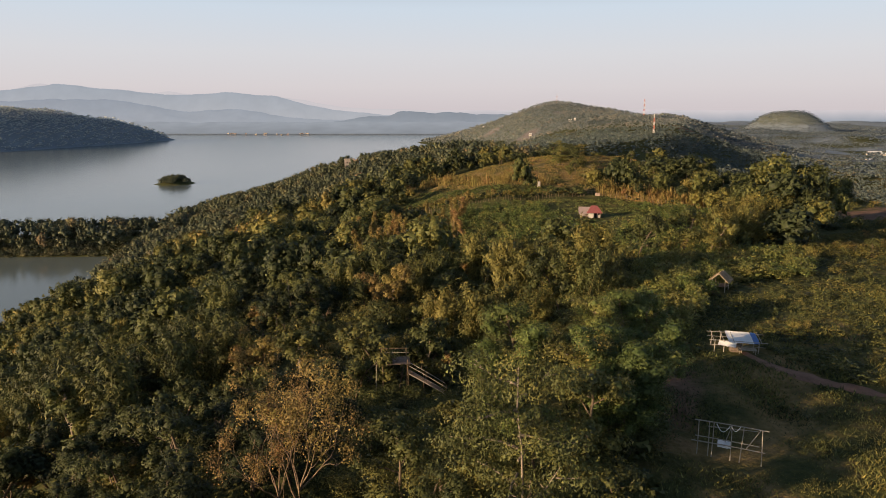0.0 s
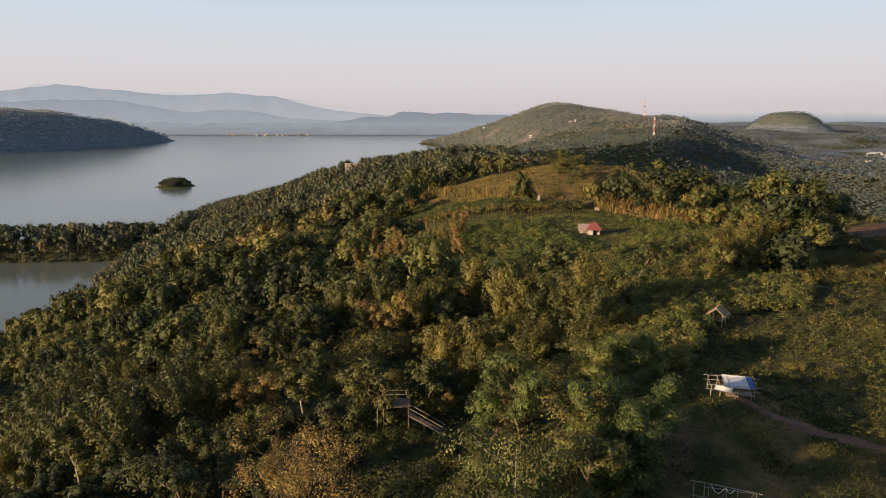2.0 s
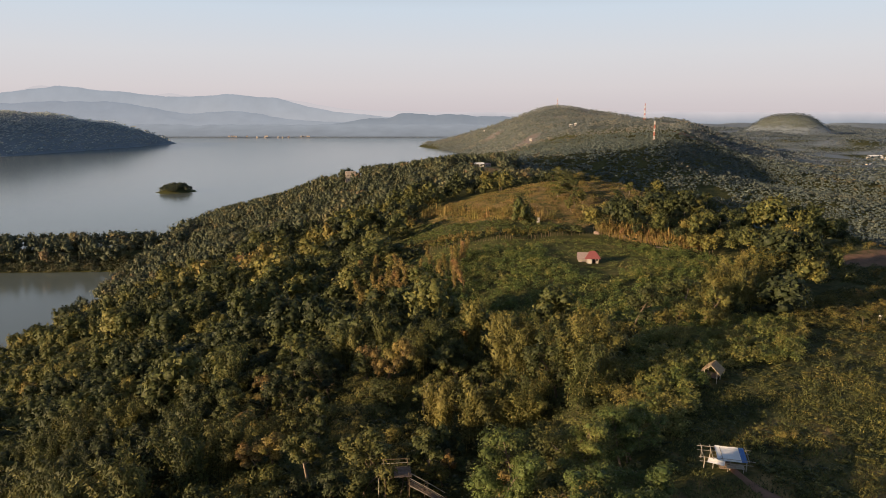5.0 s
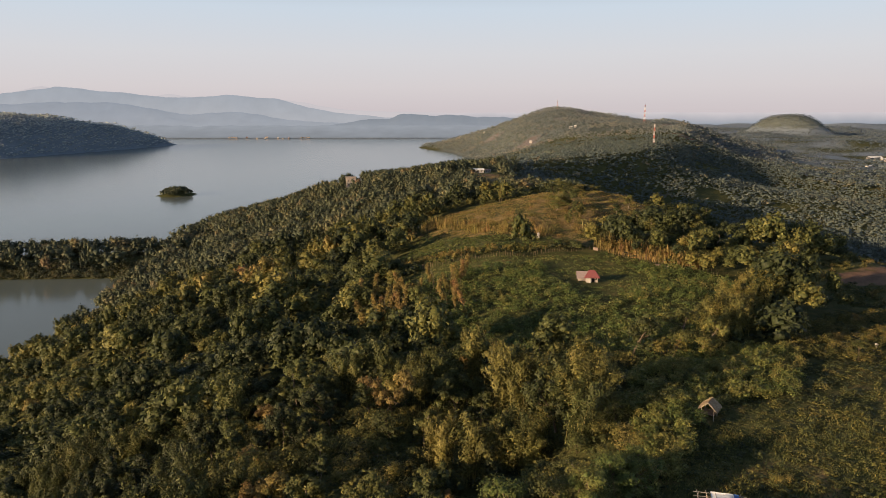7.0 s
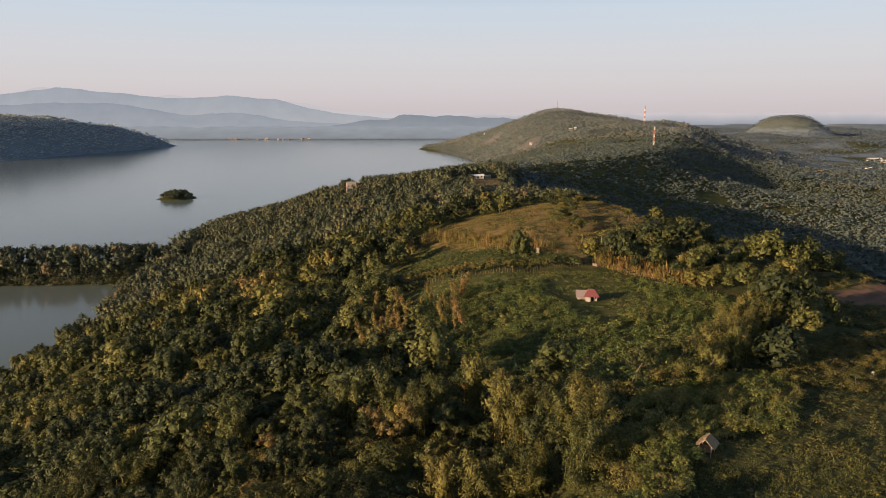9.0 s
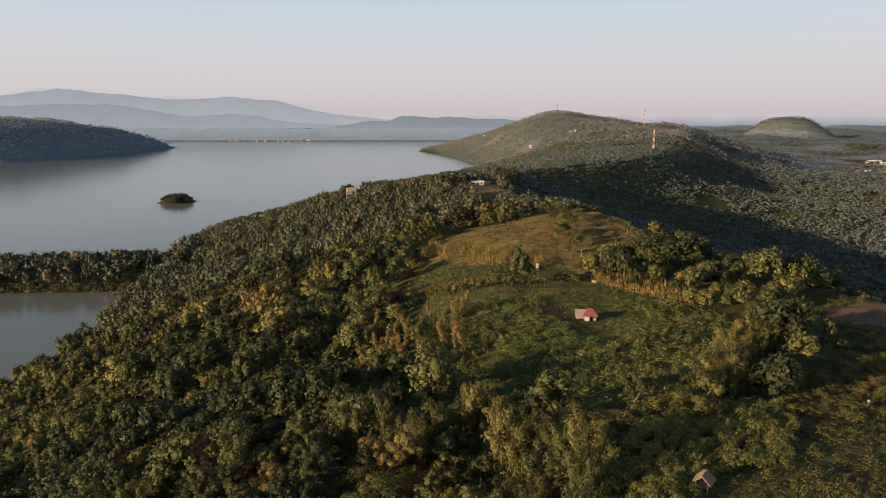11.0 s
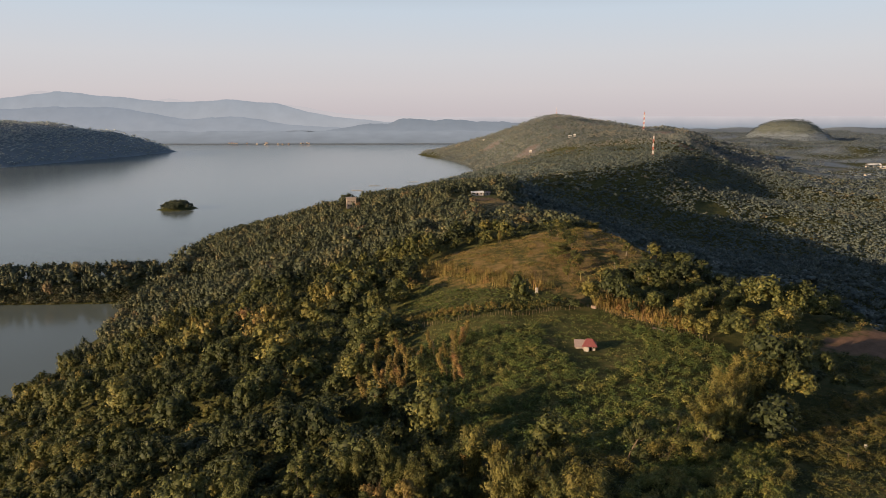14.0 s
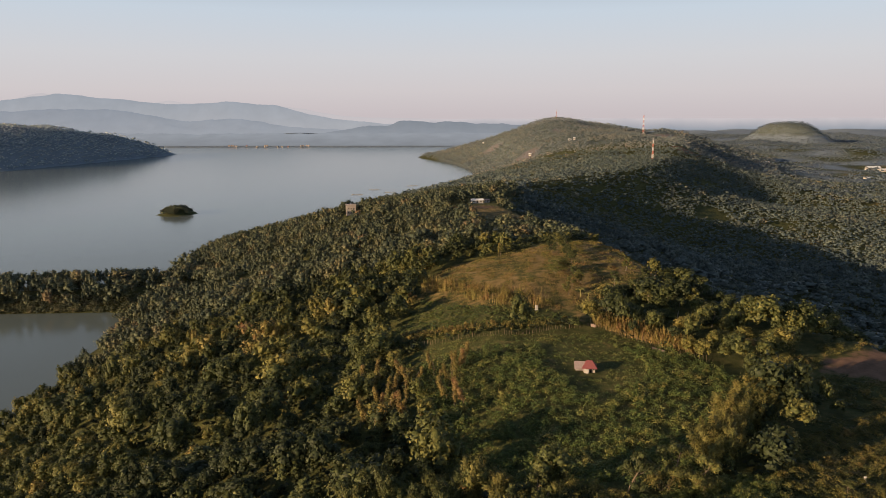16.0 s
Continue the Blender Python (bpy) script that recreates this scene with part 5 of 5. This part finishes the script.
i, j = np.meshgrid(np.arange(3), np.arange(59), indexing="ij")
pw.add(np.stack(rowsv).reshape(-1, 3), np.stack([i * 60 + j, i * 60 + j + 1, (i + 1) * 60 + j + 1, (i + 1) * 60 + j], -1).reshape(-1, 4))
tagged(part("footpath", pw, DIRT, smooth=True), "trodden reddish dirt path over the grass", "path", kind="structure")

# the red-roofed hut
gz = float(land(34.7, 158.4))
rh = thing("red_roofed_hut", 34.6, 158.4, gz, -8, "small whitewashed hut with red and faded sheet roofs", "hut")
rh.scale = (0.78, 0.78, 0.84)
slab("wall", -0.6, 3.0, -1.4, 1.6, -0.3, 1.4, CONCRETE, rh)
slab("front_wall", -0.5, 0.9, -2.5, -1.42, -0.3, 1.15, RENDER, rh, "white front porch wall")
slab("annex_wall", -2.9, -0.62, -0.7, 1.5, -0.3, 1.2, CONCRETE, rh)
slab("doorway", 1.2, 2.0, -1.43, -1.405, -0.2, 1.3, DARK, rh, "flat dark panel for a doorway, its shaded inside painted")
slab("window", 2.3, 2.8, -1.43, -1.405, 0.6, 1.3, DARK, rh, "flat dark panel for a window, its shaded inside painted")
sh = Shell()
gable(sh, -1.1, 3.6, -2.3, 2.4, 1.3, 3.1, 0.06, 1.5)
part("roof", sh, RED_ROOF, rh, "red hipped sheet roof")
sh = Shell()
gable(sh, -3.4, 0.5, -2.1, 2.4, 1.0, 2.7, 0.06)
part("annex_roof", sh, FADED_ROOF, rh, "faded grey-pink sheet roof")

# fences of stakes round the yard
def stake_fence(name, line, gap, h, mat, label, seed):
    g = np.random.RandomState(seed)
    line = np.array(line, float)
    ob = thing(name, line[0, 0], line[0, 1], float(land(*line[0])), 0, label, "fence")
    seg = np.hypot(*np.diff(line, axis=0).T)
    s = np.concatenate([[0], np.cumsum(seg)])
    for at in np.arange(0, s[-1], gap):
        x, y = np.interp(at, s, line[:, 0]) + g.normal(0, 0.12), np.interp(at, s, line[:, 1]) + g.normal(0, 0.12)
        z = float(land(x, y)) - float(land(*line[0]))
        bar("stake", (x - line[0, 0], y - line[0, 1], z - 0.3), (x - line[0, 0] + g.normal(0, 0.12), y - line[0, 1] + g.normal(0, 0.12), z + h * g.uniform(0.5, 1.35)), 0.055, mat, ob, sides=4)
    return ob


stake_fence("stake_fence", [(-15, 188), (-4, 186.5), (8, 185), (19, 184), (29, 187), (43, 191)], 0.75, 1.3, STAKE, "fence of dark rough wooden stakes along the yard", 3)
stake_fence("pale_stake_fence", [(43, 191), (50, 182.5), (57, 175), (62, 169), (68, 163)], 0.7, 1.5, STAKE, "fence of brown upright stakes behind the hut", 4)
low_growth("dry_stalks", [(44, 192), (50, 184), (58, 176), (64, 168), (70, 170), (64, 180), (52, 194)], 150, (0.5, 0.9), (2.4, 4.2), (0.62, 0.85), LEAF, 71, "tall dry golden stalks behind the fence", (36, 0.5, 5))
grass("dry_canes", [(43, 191.5), (50, 183.5), (58, 175.5), (64, 168.5), (68, 172), (61, 181), (52, 192), (45, 196)], 1500, (1.6, 3.4), (0.62, 0.85), 74, "tall brown canes standing close behind the fence", lambda x, y: x > 0, None, (0.02, 0.05), 0.08)
grass("meadow_canes", [(-10, 244), (3, 236), (17, 208), (36, 203), (32, 216), (14, 234), (0, 254), (-8, 262)], 2600, (1.2, 2.8), (0.58, 0.82), 75, "rows of dry upright canes over the meadow", lambda x, y: np.sin(0.9 * (y + 0.9 * x)) > -0.2, None, (0.02, 0.045), 0.08)
low_growth("dry_hedge", [(-18, 193), (-4, 190), (10, 188), (20, 187.5), (38, 192), (38, 195), (20, 192), (8, 193), (-14, 201)], 230, (0.5, 1.0), (1.2, 2.4), (0.55, 0.78), LEAF, 72, "dry brown hedge along the stake fence", (30, 0.5, 4))
low_growth("standing_stalks", [(-7, 243), (3, 238), (17, 210), (34, 205), (30, 216), (14, 232), (0, 252)], 320, (0.25, 0.45), (1.4, 2.6), (0.62, 0.82), LEAF, 73, "rows of standing dry stalks on the meadow", (18, 0.6, 3))
# broken wall pieces by the fence
for x, y, turn, w in ((56.6, 171.5, -48, 3.6), (43.4, 189.8, -40, 1.5)):
    wp = thing("wall_piece", x, y, float(land(x, y)), turn, "low pinkish concrete wall piece by the fence", "wall")
    slab("panel", -w / 2, w / 2, -0.09, 0.09, -0.3, 0.8, BLOCKWORK, wp)
    slab("coping", -w / 2 - 0.05, w / 2 + 0.05, -0.13, 0.13, 0.804, 0.88, BLOCKWORK, wp)
mp = thing("white_marker", 28.8, 203.5, float(land(28.8, 203.5)), 10, "white painted marker post on the meadow", "marker")
slab("plinth", -0.5, 0.5, -0.4, 0.4, -0.3, 0.35, RENDER, mp)
slab("pillar", -0.33, 0.33, -0.26, 0.26, 0.354, 1.7, RENDER, mp)
mp2 = thing("white_marker", 67.8, 101.0, float(land(67.8, 101)), 25, "white painted stone marker among the shrubs", "marker")
slab("plinth", -0.3, 0.3, -0.3, 0.3, -0.3, 0.3, RENDER, mp2)
slab("pillar", -0.17, 0.17, -0.17, 0.17, 0.304, 1.3, RENDER, mp2)

# the lookout of bamboo in the thicket
for x, y, k, s in ((-8.0, 57.0, 'broad_far', 1.0), (-1.6, 60.4, 'large_leaf', 1.1), (-5.8, 60.6, 'broad_far', 1.2), (-5.2, 54.6, 'near_bush', 1.0), (-3.4, 54.8, 'near_bush', 0.95), (-5.6, 52.5, 'bush', 1.1), (-3.4, 51.5, 'near_bush', 0.75), (-1.2, 50.6, 'near_bush', 0.7), (0.6, 53.0, 'near_bush', 0.7), (-2.2, 48.4, 'near_bush', 0.7), (0.4, 48.6, 'bush', 0.8), (-4.6, 48.6, 'near_bush', 0.8)):
    plant(k, x, y, s)
gz = float(land(-4.2, 57.2))
deck = 76.3 - gz
lk = thing("bamboo_lookout", -4.2, 57.2, gz, 8, "tall weathered bamboo lookout deck with a ramp", "lookout")
for x in (-1.2, 1.0):
    for y in (-0.8, 0.8):
        bar("stilt", (x, y, -0.3), (x, y, deck + (0.9 if y > 0 else 0.35)), 0.05, STAKE, lk)
for k in range(13):
    slab("deck_plank", -1.35, 1.25, -0.95 + 0.15 * k, -0.83 + 0.15 * k, deck, deck + 0.04, PLANK, lk)
bar("handrail", (-1.4, 0.85, deck + 0.9), (1.2, 0.85, deck + 0.85), 0.035, STAKE, lk)
bar("handrail", (-1.4, 0.85, deck + 0.5), (1.2, 0.85, deck + 0.45), 0.03, POLE, lk)
bar("stay", (-1.9, -0.9, -0.3), (-1.75, -0.9, deck + 0.1), 0.04, POLE, lk, "thin leaning pole")
p0, p1 = np.array([1.1, -0.4, deck - 0.9]), np.array([4.4, -0.9, deck - 2.9])
for k in range(20):
    c = p0 + (p1 - p0) * k / 19
    slab("ramp_slat", c[0] - 0.07, c[0] + 0.06, c[1] - 0.5, c[1] + 0.5, c[2] - 0.02, c[2] + 0.02, PLANK, lk)
for y in (-0.55, 0.5):
    bar("ramp_rail", p0 + [0, y, 0.0], p1 + [0, y, 0.0], 0.05, POLE, lk)
    bar("ramp_rail", p0 + [0, y, 0.75], p1 + [0, y, 0.7], 0.035, POLE, lk)
for f in (0.4, 1.0):
    c = p0 + (p1 - p0) * f
    bar("stilt", (c[0], c[1], -6), c + [0, 0, 0.7], 0.05, STAKE, lk)

# bananas below the meadow
def banana(x, y, size, seed):
    g = np.random.RandomState(seed)
    ob = thing("banana_plant", x, y, float(land(x, y)), g.uniform(0, 360), "banana plant with long pale-green arching leaves", "banana plant", "bananas below the meadow")
    t = Shell()
    tube(t, [(0, 0, -0.2), (0.03, 0, 1.0 * size), (0.0, 0.05, 2.0 * size)], [0.16, 0.14, 0.09], 7, 0.4)
    part("stem", t, CULM, ob, smooth=True)
    for k in range(8):
        a = k * 2.4 + g.normal(0, 0.2)
        f = np.linspace(0, 1, 7)
        ln = size * g.uniform(1.6, 2.3)
        r, z = ln * 0.75 * f, 2.0 * size + ln * (0.75 * f - 0.75 * f ** 2.2)
        wd = 0.34 * size * np.sin(np.clip(f * 1.05 + 0.06, 0, 1) * math.pi) ** 0.7
        mid = np.stack([np.cos(a) * r, np.sin(a) * r, z], -1)
        sd = np.array([-math.sin(a), math.cos(a), 0])
        sh = Shell()
        v = np.stack([mid - sd * wd[:, None] + [0, 0, -0.06], mid + [0, 0, 0.03], mid + sd * wd[:, None] + [0, 0, -0.06]], 1)
        q = [[3 * i + j, 3 * i + j + 1, 3 * i + j + 4, 3 * i + j + 3] for i in range(6) for j in range(2)]
        sh.add(v.reshape(-1, 3), q, 0.45)
        part("leaf", sh, LEAF, ob)
    return ob


for k, (x, y) in enumerate([(46.5, 212), (50.5, 213), (53.5, 216), (55.5, 214), (44.5, 214.5), (58.5, 219)]):
    banana(x, y, 1.0 + 0.25 * (k % 3), 40 + k)

# trees that stand out on the meadow's rim and the shore
plant("broad_far", 24.1, 283.0, 0.85, 3, tall=1.0)
plant("column", 23.0, 281.5, 0.85, 0)
for x, y, s in ((44, 270, 1.3), (50, 262, 1.2), (48, 250, 1.15), (45, 240, 1.0), (52, 278, 1.25), (72, 318, 1.2), (47, 226, 1.0), (41, 216, 0.9), (46, 232, 1.1), (49, 256, 1.1), (43, 222, 0.9)):
    plant("broad_far", x, y, s * 0.78, 1 + int(x) % 2, tall=1.15)
for x, y, s in ((62, 214, 1.0), (68, 222, 1.1), (72, 212, 1.1), (78, 205, 1.2), (64, 205, 1.0), (84, 214, 1.1), (58, 224, 0.9), (74, 232, 1.0), (70, 196, 1.0), (78, 190, 1.1), (66, 240, 0.8)):
    plant("large_leaf", x, y, s, int(y) % 2)
plant("dry", -11.5, 236.0, 0.62)
plant("layered", 39.7, 237.0, 0.78, 1)
plant("layered", 42.0, 240.5, 0.6, 1)
plant("layered", 48.0, 281.0, 0.72, 1)
plant("layered", 71.5, 318.5, 0.6, 1)
plant("layered", 52.0, 270.0, 0.6, 1)
plant("layered", -222.0, 523.0, 1.35, 1)
plant("layered", -211.0, 527.0, 1.1, 1)

# the concrete block tower on the shoulder over the lake
gz = float(land(-82, 599))
wt = thing("concrete_tower", -82.2, 600.5, gz, 12, "square grey-pink concrete tower house above the trees", "tower house")
top = 57.4 - gz
for nm, a in (("wall", (-4.2, 4.2, -4.2, -3.95)), ("wall", (-4.2, 4.2, 3.95, 4.2)), ("wall", (-4.2, -3.95, -3.95, 3.95)), ("wall", (3.95, 4.2, -3.95, 3.95))):
    slab(nm, *a, -1.0, top, CONCRETE, wt)
slab("roof_slab", -4.5, 4.5, -4.5, 4.5, top + 0.004, top + 0.35, CONCRETE, wt)
slab("parapet", -4.5, 4.5, -4.5, -4.3, top + 0.354, top + 0.8, CONCRETE, wt)
for z in (top - 3.2, top - 6.6):
    for x in (-2.4, 0.0, 2.4):
        slab("window", x - 0.5, x + 0.5, -4.23, -4.205, z, z + 0.8, DARK, wt, "small flat dark panel for a window, its shaded inside painted")
slab("band", -4.25, 4.25, -4.26, -4.205, top - 4.4, top - 4.1, RENDER, wt)


def house(name, x, y, w, d, h, turn, wall, roof, label, up=0.0, group=""):
    ob = thing(name, x, y, float(land(x, y)) + up, turn, label, "house", group)
    slab("wall", -w / 2, w / 2, -d / 2, d / 2, -2.0, h, wall, ob)
    sh = Shell()
    gable(sh, -w / 2 - 0.4, w / 2 + 0.4, -d / 2 - 0.4, d / 2 + 0.4, h, h + d * 0.28, 0.12)
    part("roof", sh, roof, ob)
    for k in range(3):
        xx = (k - 1) * w * 0.3
        # dark panels on the wall in place of unlit openings
        slab("window" if k != 1 else "door", xx - w * 0.06, xx + w * 0.06, -d / 2 - 0.03, -d / 2 - 0.005, 0.3 if k == 1 else 0.9, 2.0, DARK, ob)
    return ob


house("hilltop_house", 27.0, 541.0, 9.5, 4.0, 2.3, 6, RENDER, TARP, "long white house with a pale roof on bare soil")
house("hilltop_house", 35.5, 548.0, 4.0, 3.0, 2.0, 6, RENDER, FADED_ROOF, "small pale house on the ridge top")
for k, (x, y, w, d, h, turn, up) in enumerate([(1272, 2018, 42, 14, 6, 6, 3), (1330, 1990, 26, 12, 5, 6, 3), (1290, 1890, 60, 12, 4, 4, 3), (1225, 1900, 20, 10, 4, 4, 3), (1370, 1880, 30, 10, 4, 4, 3), (1700, 2560, 60, 20, 8, 5, 6), (1790, 2600, 40, 16, 7, 5, 6), (1010, 1620, 14, 9, 4, 20, 2), (900, 1900, 14, 9, 4, 20, 2)]):
    house("valley_building", x, y, w, d, h, turn, RENDER, TARP, "long white-roofed building far down in the valley", up, "valley buildings")
for x, y, w, up in ((196, 1545, 6, 3), (291, 1580, 7, 5), (302, 1583, 5, 5), (120, 2050, 5, 3)):
    house("hill_house", x, y, w, 4.5, 2.6, -10, RENDER, TARP, "white house among the trees of the hill", up, "hill houses")
g = np.random.RandomState(77)
for k in range(18):
    x = g.uniform(-960, -560)
    house("village_house", x, 2990 + g.uniform(0, 50), g.uniform(5, 9), 5, 2.2, g.uniform(-20, 20), CONCRETE, (FADED_ROOF, CONCRETE, RED_ROOF, RENDER)[k % 4], "small village house on the far lake shore", 2.0, "village on the far shore")


# lattice towers
def lattice(name, x, y, z0, h, base, top, bands, label, member):
    ob = thing(name, x, y, z0, 15, label, "radio tower")
    for b in range(bands):
        f0, f1 = b / bands, (b + 1) / bands
        w0, w1 = base + (top - base) * f0, base + (top - base) * f1
        sh = Shell()
        corner = [(-1, -1), (1, -1), (1, 1), (-1, 1)]
        za, zb = h * f0, h * f1
        for i, (cx, cy) in enumerate(corner):
            nx, ny = corner[(i + 1) % 4]
            tube(sh, [(cx * w0, cy * w0, za), (cx * w1, cy * w1, zb)], [member, member], 4)
            tube(sh, [(cx * w0, cy * w0, za), (nx * w1, ny * w1, zb)], [member * 0.6] * 2, 4)
            tube(sh, [(nx * w0, ny * w0, za), (cx * w1, cy * w1, zb)], [member * 0.6] * 2, 4)
            tube(sh, [(cx * w1, cy * w1, zb), (nx * w1, ny * w1, zb)], [member * 0.7] * 2, 4)
        part("section", sh, (RED_STEEL, WHITE_STEEL)[b % 2], ob, ("red painted lattice section", "white painted lattice section")[b % 2])
    bar("aerial", (0, 0, h), (0, 0, h * 1.08), member * 0.5, WHITE_STEEL, ob)
    for a in range(3):
        c, s = math.cos(a * 2.1) * top * 1.6, math.sin(a * 2.1) * top * 1.6
        slab("antenna", c - 0.25, c + 0.25, s - 0.2, s + 0.2, h * 0.9, h * 0.9 + 2.4, WHITE_STEEL, ob)
    return ob


lattice("red_white_tower", 352.5, 1152, float(land(352.5, 1152)), 94.5 - float(land(352.5, 1152)), 1.25, 0.6, 6, "red and white lattice radio tower on the ridge", 0.20)
lattice("tall_mast", 581, 2000, float(land(581, 2000)), 136.0 - float(land(581, 2010)), 2.4, 0.7, 9, "tall red and white lattice mast on the hill", 0.24)
lattice("summit_mast", 335, 2045, float(land(335, 2045)), 26.0, 0.8, 0.4, 6, "slim pale mast on the wooded summit", 0.14)

# fish cages out on the lake
for k, (x, y) in enumerate([(-150, 1180), (-128, 1260), (-95, 1215), (-60, 1330)]):
    cg = thing("fish_cage", x, y, 0.0, 5 * k, "floating fish cage of poles on the lake", "fish cage", "fish cages on the lake")
    for a in (-9, -3, 3, 9):
        bar("float_pole", (a, -4, 0.25), (a, 4, 0.25), 0.2, POLE, cg)
    for b in (-4, 4):
        bar("float_pole", (-10, b, 0.3), (10, b, 0.3), 0.2, POLE, cg)
